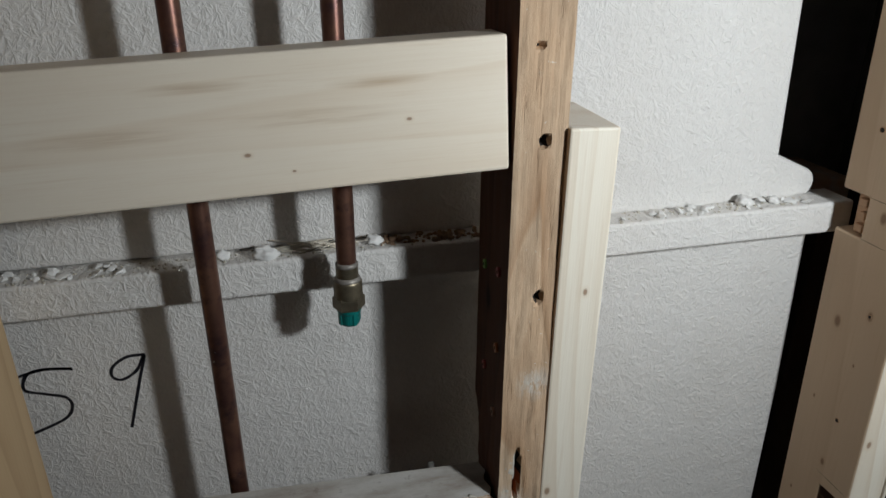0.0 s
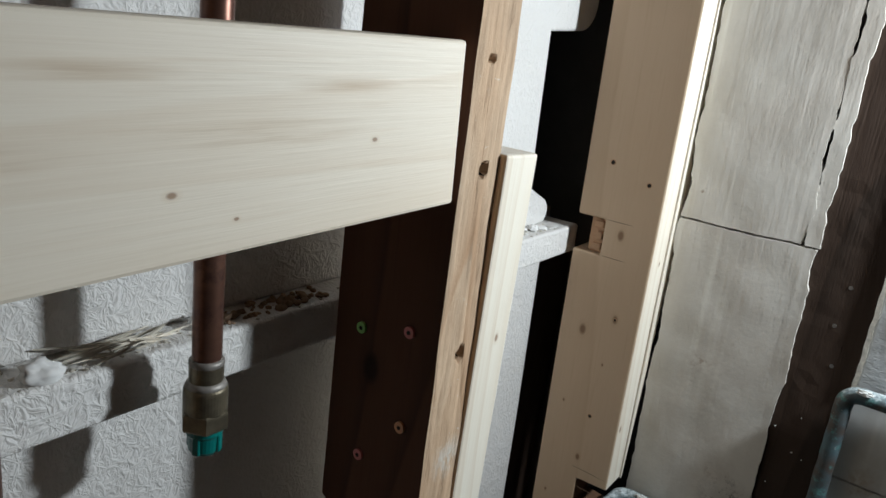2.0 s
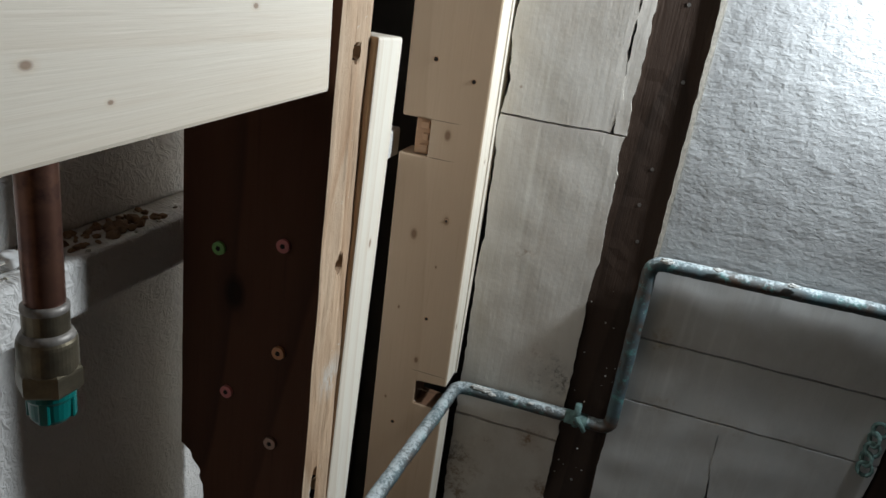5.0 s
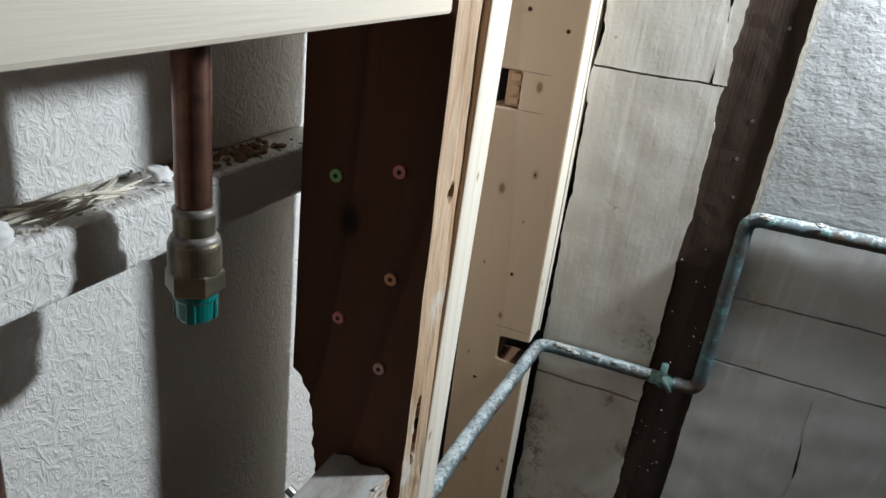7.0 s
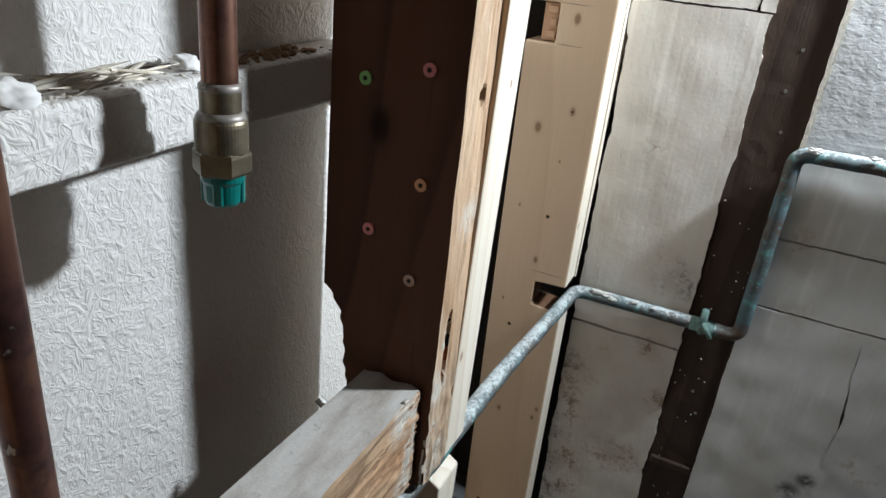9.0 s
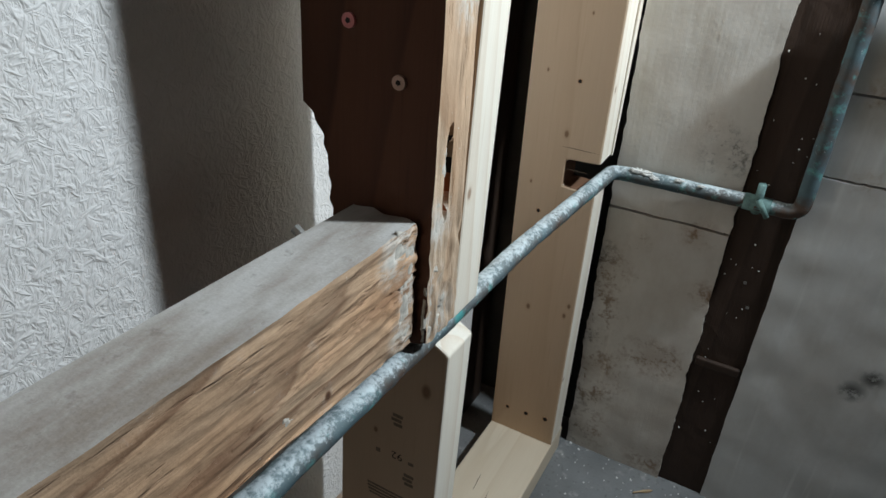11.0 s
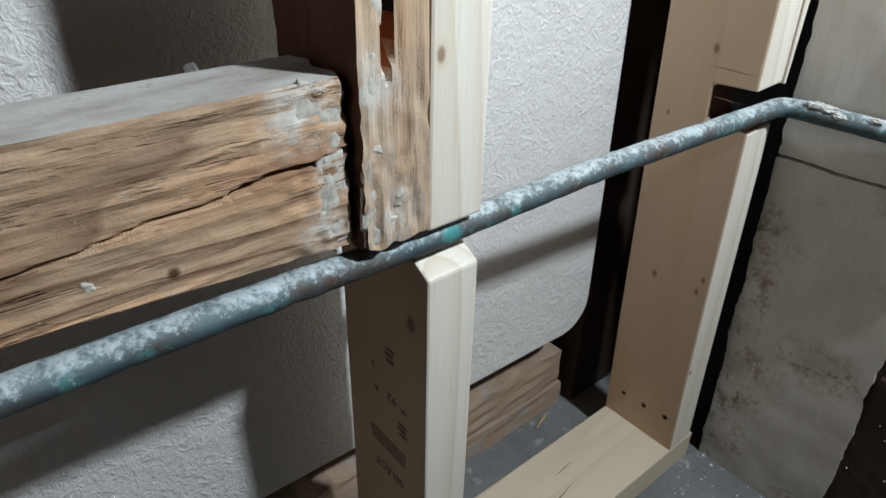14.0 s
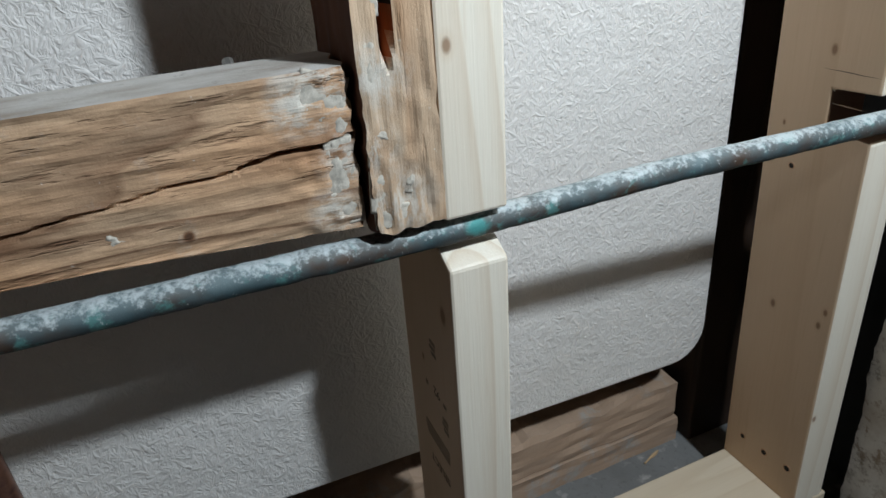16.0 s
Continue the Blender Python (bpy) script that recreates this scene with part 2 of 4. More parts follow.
def copper(name, white, green, clean=False):
    w = Mat(name, 0.36 if clean else 0.66, 0.75 if clean else 0.15)
    streak = w.noise(60, 5, 0.65)
    fine = w.noise(300, 5, 0.7)
    big = w.noise(24, 4, 0.6)
    if clean:
        col = w.mix(w.ramp(big, 0.4, 0.62), (0.23, 0.115, 0.078), (0.13, 0.06, 0.05))
        col = w.mix(w.ramp(streak, 0.5, 0.7), col, (0.085, 0.045, 0.045))
        col = w.mix(w.ramp(streak, 0.70, 0.74), col, (0.42, 0.38, 0.34))
        return w.done(col, w.bump(fine, 0.12, 0.0005))
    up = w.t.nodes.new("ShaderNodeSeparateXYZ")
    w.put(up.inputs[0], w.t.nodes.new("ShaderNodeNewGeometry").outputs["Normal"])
    # lime settles on top of the pipe; the normal also paints in top light
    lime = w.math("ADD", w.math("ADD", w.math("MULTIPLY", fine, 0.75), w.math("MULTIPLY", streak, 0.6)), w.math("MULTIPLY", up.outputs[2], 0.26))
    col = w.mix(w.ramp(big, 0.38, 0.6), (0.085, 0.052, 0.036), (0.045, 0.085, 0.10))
    # shade put into the colour: dark underside, paler top
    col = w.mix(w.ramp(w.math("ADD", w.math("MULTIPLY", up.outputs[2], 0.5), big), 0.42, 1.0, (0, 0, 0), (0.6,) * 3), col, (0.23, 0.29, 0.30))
    col = w.mix(w.ramp(streak, *green), col, (0.10, 0.25, 0.24))
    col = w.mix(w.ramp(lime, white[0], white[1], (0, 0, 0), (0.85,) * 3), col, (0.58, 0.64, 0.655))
    col = w.mix(w.ramp(fine, 0.66, 0.72), col, (0.68, 0.70, 0.70))
    col = w.mix(w.math("MULTIPLY", w.near((0.089, 0.009, -0.005), 0.0055, 0.4, (0.8, 1, 1.2)), w.ramp(streak, 0.38, 0.55)), col, (0.07, 0.30, 0.29))
    return w.done(col, w.bump(fine, 0.4, 0.0008, w.bump(streak, 0.3, 0.001)))


copper_clean = copper("copper_clean", (0.6, 0.7), (0.6, 0.7), True)
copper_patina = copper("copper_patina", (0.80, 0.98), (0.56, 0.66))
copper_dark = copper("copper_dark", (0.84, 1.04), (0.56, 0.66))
verdigris = plain("verdigris", (0.15, 0.25, 0.23), 0.8, 0.0, 0.5, 200, 0.6)
verdigris_pale = plain("lime", (0.70, 0.70, 0.67), 0.9, 0.0, 0.2, 200, 0.4)
brass = plain("brass", (0.25, 0.21, 0.145), 0.42, 0.8, 0.5, 70, 0.3)
solder = plain("solder", (0.33, 0.30, 0.27), 0.5, 0.4, 0.5, 120, 0.5)
teal_plastic = plain("teal_plastic", (0.0, 0.15, 0.135), 0.35, 0.0, 0.15, 40, 0.05)
# near-black that stands in for the shade of the wall cavities
void_mat = plain("cavity_shade", (0.075, 0.072, 0.068), 0.85, 0.0, 0.4, 12, 0.2)
back_board = plain("back_board", (0.26, 0.255, 0.245), 0.85, 0.0, 0.3, 12, 0.2)
ink = plain("ink", (0.012, 0.012, 0.018), 0.5, 0.0, 0.1)
print_ink = plain("print_ink", (0.07, 0.045, 0.03), 0.7, 0.0, 0.2)
bar_ink = plain("bar_ink", (0.26, 0.19, 0.13), 0.7, 0.0, 0.4, 400)
# near-black brown chosen to cut light bounced off the unseen room
bounce_cut_wall = plain("bounce_cut_wall", (0.03, 0.014, 0.007), 0.8, 0.0, 0.12, 6, 0.1)
crumbs_mat = plain("crumbs", (0.62, 0.57, 0.48), 0.9, 0.0, 0.5, 80, 0.3)
rubble_mat = plain("rubble", (0.34, 0.22, 0.14), 0.9, 0.0, 0.5, 120, 0.4)
ridge_mat = plain("plaster_ridge", (0.60, 0.555, 0.48), 0.9, 0.0, 0.35, 300, 0.5)
plaster_chip = plain("plaster_chip", (0.80, 0.79, 0.77), 0.8, 0.0, 0.1, 80, 0.3)
steel = plain("steel", (0.36, 0.35, 0.33), 0.4, 0.8, 0.4, 120, 0.2)
# near-black put into the colour for the shade inside holes
hole_shade_mat = plain("hole", (0.025, 0.017, 0.012), 0.9, 0.0, 0.4, 100, 0.2)


def concrete():
    w = Mat("concrete", 0.85)
    a, b, c = w.noise(8, 6, 0.6), w.noise(150, 4, 0.6), w.noise(45, 4, 0.6)
    col = w.mix(w.ramp(a, 0.35, 0.7), (0.23, 0.235, 0.235), (0.15, 0.152, 0.15))
    col = w.mix(w.ramp(c, 0.6, 0.72), col, (0.36, 0.355, 0.34))
    col = w.mix(w.ramp(b, 0.58, 0.68, (0, 0, 0), (0.6,) * 3), col, (0.11, 0.11, 0.105))
    return w.done(col, w.bump(b, 0.6, 0.002, w.bump(c, 0.4, 0.003)))


concrete_mat = concrete()


RUST, MOULD, DUST, BLACK = (0.26, 0.16, 0.09), (0.10, 0.085, 0.07), (0.42, 0.36, 0.29), (0.045, 0.045, 0.04)


def cast_slab(name, col, stain, amount, spots=(), pit=0.6):
    """Pale cast panels: brush lines, pits and rusty mould stains; spots are (y, z, radius, colour)."""
    w = Mat(name, 0.6)
    lines = w.noise(120, 3, 0.6, src=w.mapped((1, 1, 0.06)))
    pits = w.noise(60, 5, 0.6)
    big = w.noise(14, 6, 0.7)
    mould = w.noise(34, 6, 0.72)
    speck = w.noise(170, 4, 0.7)
    c = w.mix(w.ramp(big, 0.35, 0.7, (0, 0, 0), (0.5,) * 3), col, tuple(x * 0.8 for x in col))
    drip = w.noise(70, 3, 0.6, src=w.mapped((1, 1, 0.03), (2, 1, 0)))
    c = w.mix(w.math("MULTIPLY", w.ramp(drip, 0.55, 0.66), w.ramp(w.noise(9, 3), 0.45, 0.65, (0, 0, 0), (0.6,) * 3)), c, tuple(min(0.8, x * 1.22) for x in col))
    film = w.noise(11, 6, 0.68, src=w.mapped((1, 1, 0.6), (4, 0, 2)))
    c = w.mix(w.ramp(film, 0.46, 0.64, (0, 0, 0), (0.45,) * 3), c, tuple(0.5 * (x + y) for x, y in zip(stain, col)))
    c = w.mix(w.ramp(mould, amount, amount + 0.1), c, stain)
    for y, z, r, tone in spots:
        near = w.near((0, y, z), r * 0.7, 0.8)
        c = w.mix(w.math("MULTIPLY", near, w.ramp(big, 0.4, 0.6, (0, 0, 0), (0.6,) * 3)), c, tuple(0.5 * (p + q) for p, q in zip(tone, col)))
        c = w.mix(w.math("MULTIPLY", near, w.ramp(w.math("ADD", w.math("MULTIPLY", mould, 0.68), w.math("MULTIPLY", speck, 0.32)), *((0.43, 0.52) if tone == BLACK else (0.50, 0.60)))), c, tone)
    return w.done(c, w.bump(lines, 0.4, 0.0012, w.bump(pits, pit * 0.55, 0.0018, w.bump(film, pit * 0.3, 0.005))))


slab_mat = cast_slab("cast_slab", (0.67, 0.63, 0.57), (0.30, 0.20, 0.12), 0.68,
                     [(0.303, 0.47, 0.026, MOULD), (0.318, 0.50, 0.012, RUST), (0.398, 0.30, 0.03, RUST), (0.40, 0.15, 0.05, RUST), (0.385, 0.04, 0.035, RUST), (0.335, 0.19, 0.03, RUST), (0.40, 0.23, 0.03, RUST), (0.37, 0.345, 0.014, RUST), (0.31, 0.375, 0.02, RUST), (0.36, 0.62, 0.012, RUST), (0.412, 0.09, 0.034, MOULD), (0.412, 0.02, 0.03, MOULD), (0.412, 0.20, 0.026, MOULD), (0.412, 0.32, 0.022, MOULD), (0.30, 0.02, 0.03, RUST), (0.285, 0.30, 0.02, RUST), (0.395, 0.12, 0.05, RUST), (0.405, 0.25, 0.04, RUST), (0.305, 0.19, 0.03, RUST), (0.295, 0.475, 0.022, MOULD)])
slab_low_mat = cast_slab("cast_slab_low", (0.63, 0.63, 0.61), (0.30, 0.25, 0.19), 0.69, [(0.116, 0.237, 0.013, BLACK), (0.103, 0.260, 0.011, BLACK), (0.10, 0.465, 0.02, DUST), (0.17, 0.47, 0.02, DUST), (0.19, 0.55, 0.02, DUST), (0.06, 0.30, 0.03, DUST)], 0.25)


def silver_board():
    w = Mat("silver_board", 0.42, 0.0)
    h = w.noise(170, 4, 0.6, src=w.mapped((1, 0.7, 1.3)), distort=0.4)
    l = w.noise(110, 2, 0.5, src=w.mapped((1, 0.04, 1)))
    d = w.noise(10, 4)
    col = w.mix(w.ramp(d, 0.4, 0.7), (0.45, 0.455, 0.455), (0.36, 0.36, 0.36))
    w.b.inputs["Specular IOR Level"].default_value = 0.7
    return w.done(col, w.bump(h, 0.5, 0.0022, w.bump(l, 0.4, 0.0014, w.bump(w.noise(45, 3, 0.5), 0.5, 0.004))))


silver_mat = silver_board()


# ---- builders ----
def thing(name, label, category, base=(0, 0, 0), turn=(0, 0, 0), group="", kind=""):
    ob = new(name)
    ob.matrix_basis = pose(*base, *turn)
    ob.empty_display_size = 0.02
    return tagged(ob, label, category, group, kind)


def part(name, bm, material, parent, label="", kind="", smooth=False, place=None):
    me = bpy.data.meshes.new(name)
    bmesh.ops.recalc_face_normals(bm, faces=bm.faces)
    bm.to_mesh(me)
    bm.free()
    for m in material if isinstance(material, (list, tuple)) else [material]:
        me.materials.append(m)
    if smooth:
        for p in me.polygons:
            p.use_smooth = True
    ob = new(name, me)
    if parent:
        ob.parent = parent
    if place:
        ob.matrix_basis = place
    return tagged(ob, label, kind=kind)


def box(x0, x1, y0, y1, z0, z1, bevel=0.0, seg=2, bm=None):
    bm = bm or bmesh.new()
    m = Matrix.LocRotScale(((x0 + x1) / 2, (y0 + y1) / 2, (z0 + z1) / 2), None, (x1 - x0, y1 - y0, z1 - z0))
    g = bmesh.ops.create_cube(bm, size=1, matrix=m)
    if bevel:
        es = list({e for v in g["verts"] for e in v.link_edges})
        bmesh.ops.bevel(bm, geom=es, offset=bevel, segments=seg, affect="EDGES", profile=0.5)
    return bm


def extruded(outline, a0, a1, axis="x", bevel=0.0, seg=2):
    """A prism from an outline: (y, z) pairs along x, or (x, z) pairs along y."""
    bm = bmesh.new()
    at = (lambda u, v: (a0, u, v)) if axis == "x" else (lambda u, v: (u, a0, v))
    f = bm.faces.new([bm.verts.new(at(u, v)) for u, v in outline])
    ext = bmesh.ops.extrude_face_region(bm, geom=[f])
    d = (a1 - a0, 0, 0) if axis == "x" else (0, a1 - a0, 0)
    bmesh.ops.translate(bm, verts=[v for v in ext["geom"] if isinstance(v, bmesh.types.BMVert)], vec=d)
    if bevel:
        bmesh.ops.bevel(bm, geom=list(bm.edges), offset=bevel, segments=seg, affect="EDGES", profile=0.5)
    return bm


def worn_box(x0, x1, y0, y1, z0, z1, step, shape):
    """A box of fine faces, each vertex moved by shape(Vector) -> Vector."""
    bm = bmesh.new()
    layer = side_layer(bm)
    nx, ny, nz = (max(1, round(d / step)) for d in (x1 - x0, y1 - y0, z1 - z0))
    verts = {}

    def vert(i, j, k):
        if (i, j, k) not in verts:
            verts[i, j, k] = bm.verts.new(shape(Vector((x0 + (x1 - x0) * i / nx, y0 + (y1 - y0) * j / ny, z0 + (z1 - z0) * k / nz))))
        return verts[i, j, k]

    for k0, n1, n2, put in ((0, ny, nz, lambda a, b, e: (e * nx, a, b)), (1, nx, nz, lambda a, b, e: (a, e * ny, b)), (2, nx, ny, lambda a, b, e: (a, b, e * nz))):
        for e in (0, 1):
            for a in range(n1):
                for b in range(n2):
                    f = bm.faces.new([vert(*put(a, b, e)), vert(*put(a + 1, b, e)), vert(*put(a + 1, b + 1, e)), vert(*put(a, b + 1, e))])
                    f[layer] = k0 * 2 + e
    return bm


def side_layer(bm):
    return bm.faces.layers.int.get("side") or bm.faces.layers.int.new("side")


def tube(path, radius, seg=16, lump=0.0, closed=True, taper=None):
    """A round bar along a list of points."""
    bm = bmesh.new()
    pts = [Vector(p) for p in path]
    rings, up = [], Vector((0.123, 0.456, 0.88)).normalized()
    for i, p in enumerate(pts):
        d = (pts[min(i + 1, len(pts) - 1)] - pts[max(i - 1, 0)]).normalized()
        a = (up - d * up.dot(d)).normalized()
        b = d.cross(a)
        up = a
        r = radius * (taper(i / (len(pts) - 1)) if taper else 1)
        ring = []
        for s in range(seg):
            o = a * math.cos(2 * math.pi * s / seg) + b * math.sin(2 * math.pi * s / seg)
            rr = r + (lump * noise.noise((p + o * r) * 90) + 0.6 * lump * noise.noise((p + o * r) * 260) if lump else 0)
            ring.append(bm.verts.new(p + o * rr))
        rings.append(ring)
    for r0, r1 in zip(rings, rings[1:]):
        for s in range(seg):
            bm.faces.new((r0[s], r0[(s + 1) % seg], r1[(s + 1) % seg], r1[s]))
    if closed:
        bm.faces.new(rings[0])
        bm.faces.new(rings[-1])
    return bm


def line(a, b, n=24):
    return [Vector(a).lerp(Vector(b), i / n) for i in range(n + 1)]


def rounded(points, r, n=7, fine=0.006):
    """A polyline with its corners rounded."""
    pts = [Vector(p) for p in points]
    out = [pts[0]]
    for p0, p, p1 in zip(pts, pts[1:], pts[2:]):
        a, b = p + (p0 - p).normalized() * r, p + (p1 - p).normalized() * r
        for i in range(n + 1):
            t = i / n
            out.append(a * (1 - t) ** 2 + p * 2 * t * (1 - t) + b * t ** 2)
    out.append(pts[-1])
    res = [out[0]]
    for a, b in zip(out, out[1:]):
        k = max(1, int((b - a).length / fine))
        res += [a.lerp(b, i / k) for i in range(1, k + 1)]
    return res


def lathe(profile, seg=44, base=(0, 0, 0)):
    """Turned about the upright axis: (radius, height) pairs."""
    bm = bmesh.new()
    rings = [[bm.verts.new((base[0] + r * math.cos(2 * math.pi * s / seg), base[1] + r * math.sin(2 * math.pi * s / seg), base[2] + h)) for s in range(seg)] for r, h in profile]
    for r0, r1 in zip(rings, rings[1:]):
        for s in range(seg):
            bm.faces.new((r0[s], r0[(s + 1) % seg], r1[(s + 1) % seg], r1[s]))
    bm.faces.new(rings[0])
    bm.faces.new(rings[-1])
    return bm


def crust(r, seed):
    """A rough lump of lime."""
    bm = bmesh.new()
    bmesh.ops.create_icosphere(bm, subdivisions=3, radius=r)
    for v in bm.verts:
        d = v.co / r
        v.co *= 1 + 0.6 * noise.noise(d * 1.8 + Vector((seed * 2.7, 0, 0))) + 0.3 * noise.noise(d * 4.5)
        v.co.x *= 0.6
        v.co.y *= 1.7
        v.co.z *= 0.7
    return bm


def patch(w, h, seed):
    """A rough crust of plaster with a ragged outline, standing proud of the face behind it."""
    bm = bmesh.new()
    n = 18
    grid = []
    for i in range(n + 1):
        row = []
        for j in range(n + 1):
            u, v = i / n * 2 - 1, j / n * 2 - 1
            fall = 1 - (u * u + v * v) ** 0.5
            q = 0.9 * fall + 0.75 * noise.noise(Vector((u * w * 260, v * h * 260, seed))) + 0.5 * noise.noise(Vector((u * w * 700, v * h * 700, seed + 5))) - 0.42
            row.append(bm.verts.new((u * w, -0.0011 * max(-0.8, q), v * h)))
        grid.append(row)
    for i in range(n):
        for j in range(n):
            bm.faces.new((grid[i][j], grid[i + 1][j], grid[i + 1][j + 1], grid[i][j + 1]))
    bm.normal_update()
    ext = bmesh.ops.extrude_face_region(bm, geom=list(bm.faces))
    bmesh.ops.translate(bm, verts=[v for v in ext["geom"] if isinstance(v, bmesh.types.BMVert)], vec=(0, 0.0018, 0))
    return bm


def splinter_slit(ln):
    """A hair-fine drying crack, a little uneven."""
    bm = bmesh.new()
    rows = []
    for i in range(9):
        t = i / 8
        w = 0.0006 * math.sin(math.pi * t) + 0.00005
        o = 0.0008 * noise.noise(Vector((t * 5, ln * 90, 0)))
        rows.append((bm.verts.new((ln * (t - 0.5), o - w, 0)), bm.verts.new((ln * (t - 0.5), o + w, 0))))
    for (a, b), (c, d) in zip(rows, rows[1:]):
        bm.faces.new((a, b, d, c))
    return bm


# ---- the room ----
floor = tagged(part("floor", box(-0.45, 1.0, -0.55, 0.9, -0.1, 0.0), concrete_mat, None), "grey bare concrete floor with dust and grit", "floor", kind="structure")
# unseen ceiling and walls, set close and dark to cut bounced light
tagged(part("ceiling", box(-0.45, 1.0, -0.55, 0.9, 2.3, 2.4), bounce_cut_wall, None), "unseen added ceiling, near-black brown to cut bounced light", "ceiling", kind="structure")
tagged(part("wall_south", box(-0.45, 1.0, -0.55, -0.45, 0, 2.3), bounce_cut_wall, None), "unseen added wall, near-black brown to cut bounced light", "wall", kind="structure")
tagged(part("wall_west", box(-0.45, -0.35, -0.45, 0.67, 0, 2.3), bounce_cut_wall, None), "unseen added wall, near-black brown to cut bounced light", "wall", kind="structure")
tagged(part("wall_north", box(-0.45, 1.0, 0.67, 0.77, 0, 2.3), back_board, None), "dim grey board behind the tub surround", "wall", kind="structure")

# ---- the moulded tub surround ----
tub = thing("tub_surround", "white moulded tub surround seen from its rough fibrous back", "tub surround", (0.1, 0.545, 0.15))


def arc(cx, cz, r, a0, a1, n=6):
    return [(cx + r * math.cos(radians(a0 + (a1 - a0) * i / n)), cz + r * math.sin(radians(a0 + (a1 - a0) * i / n))) for i in range(n + 1)]


def panel(outline, y0, y1, bevel=0.004):
    bm = extruded([(x - 0.1, z - 0.15) for x, z in outline], y0 - 0.545, y1 - 0.545, "y")
    edges = [e for e in bm.edges if all(abs(v.co.y - (y0 - 0.545)) < 1e-6 for v in e.verts)]
    bmesh.ops.bevel(bm, geom=edges, offset=bevel, segments=3, affect="EDGES", profile=0.5)
    return bm


def ledge_z(x):
    """The height of the ledge's top."""
    return 0.7225 + 0.036 * (x - 0.1)


low = [(-0.348, 0.164), (0.034, 0.154), *arc(0.463, 0.179, 0.038, -90, 0), (0.497, 0.5), (0.488, 0.72), (-0.348, 0.706)]
part("lower_panel", panel(low, 0.545, 0.575), tub_white, tub)
up = [(-0.348, 0.709), (0.455, 0.733), *arc(0.466, 0.748, 0.016, -50, 60), (0.437, 0.778), (0.429, 0.935), *arc(0.49, 0.972, 0.03, -90, 0), (0.52, 2.2), (-0.348, 2.2)]
part("upper_panel", panel(up, 0.543, 0.58), tub_white, tub)
bm = box(-0.448, 0.408, -0.03, 0.012, -0.0315, 0.0, 0.003, 3)
bmesh.ops.rotate(bm, verts=bm.verts, cent=(0, 0, 0), matrix=Matrix.Rotation(-0.036, 3, "Y"))
bmesh.ops.translate(bm, verts=bm.verts, vec=(0, 0, 0.5725))
part("ledge", bm, tub_white, tub)


def stroke(points, width):
    """A flat pen stroke on the panel, through (x, z) points."""
    bm = bmesh.new()
    pts = [Vector((x, 0, z)) for x, z in points]
    fine = []
    for i in range(len(pts) - 1):
        p0, p1, p2, p3 = pts[max(i - 1, 0)], pts[i], pts[i + 1], pts[min(i + 2, len(pts) - 1)]
        for k in range(8):
            t = k / 8
            fine.append(0.5 * (2 * p1 + (p2 - p0) * t + (2 * p0 - 5 * p1 + 4 * p2 - p3) * t * t + (3 * p1 - p0 - 3 * p2 + p3) * t ** 3))
    fine.append(pts[-1])
    rows = []
    for i, q in enumerate(fine):
        d = (fine[min(i + 1, len(fine) - 1)] - fine[max(i - 1, 0)]).normalized()
        o = Vector((-d.z, 0, d.x)) * width * (0.5 + 0.12 * noise.noise(q * 200))
        rows.append((bm.verts.new(q + o), bm.verts.new(q - o)))
    for (a, b), (c, d) in zip(rows, rows[1:]):
        bm.faces.new((a, b, d, c))
    bmesh.ops.translate(bm, verts=bm.verts, vec=(-0.1, -0.0004, -0.15))
    return bm


part("digit_five", stroke([(-0.276, 0.610), (-0.251, 0.616), (-0.228, 0.614), (-0.251, 0.616), (-0.266, 0.612), (-0.271, 0.597), (-0.256, 0.591), (-0.239, 0.585), (-0.236, 0.574), (-0.245, 0.562), (-0.273, 0.550)], 0.0028), ink, tub, "handwritten black marker digit 5")
part("digit_nine", stroke([(-0.166, 0.622), (-0.182, 0.621), (-0.195, 0.612), (-0.197, 0.602), (-0.189, 0.598), (-0.176, 0.606), (-0.167, 0.621), (-0.176, 0.592), (-0.190, 0.545)], 0.0028), ink, tub, "handwritten black marker digit 9")

# ---- studs and boards ----
old = thing("old_stud", "old weathered wall stud, dark-stained side, rotten lower end", "stud", (0.150, 0.4605, 0.437))


def old_shape(v):
    w = v.copy()
    if w.z < 0.004:
        w.z += 0.004 * noise.noise(Vector((v.x * 120, v.y * 80, 3)))
    rot = max(0, 1 - v.z / 0.12)
    if v.y < -0.04:
        w.y += 0.0009 * noise.noise(Vector((v.x * 220, 1, v.z * 25))) + rot * 0.0025 * noise.noise(Vector((v.x * 160, 4, v.z * 90)))
    if v.x < -0.018:
        w.x += rot * 0.003 * noise.noise(Vector((v.y * 100, 8, v.z * 120))) + 0.0004 * noise.noise(Vector((v.y * 100, 8, v.z * 30)))
    if v.z < 0.137:
        cut = 0.030 - v.z * 0.12 if v.z < 0.10 else 0.018 * ((0.137 - v.z) / 0.037) ** 0.5
        limit = 0.0445 - cut - 0.005 * noise.noise(Vector((2, v.x * 20, v.z * 130)))
        w.y = min(w.y, limit)
    for hx, hz, rx, rz, d in OLD_HOLES:
        if v.y < -0.04:
            q = ((v.x - hx) / rx) ** 2 + ((v.z - hz) / rz) ** 2
            if q < 1.6:
                w.y += d * max(0.0, 1 - q / 1.6)
    return w


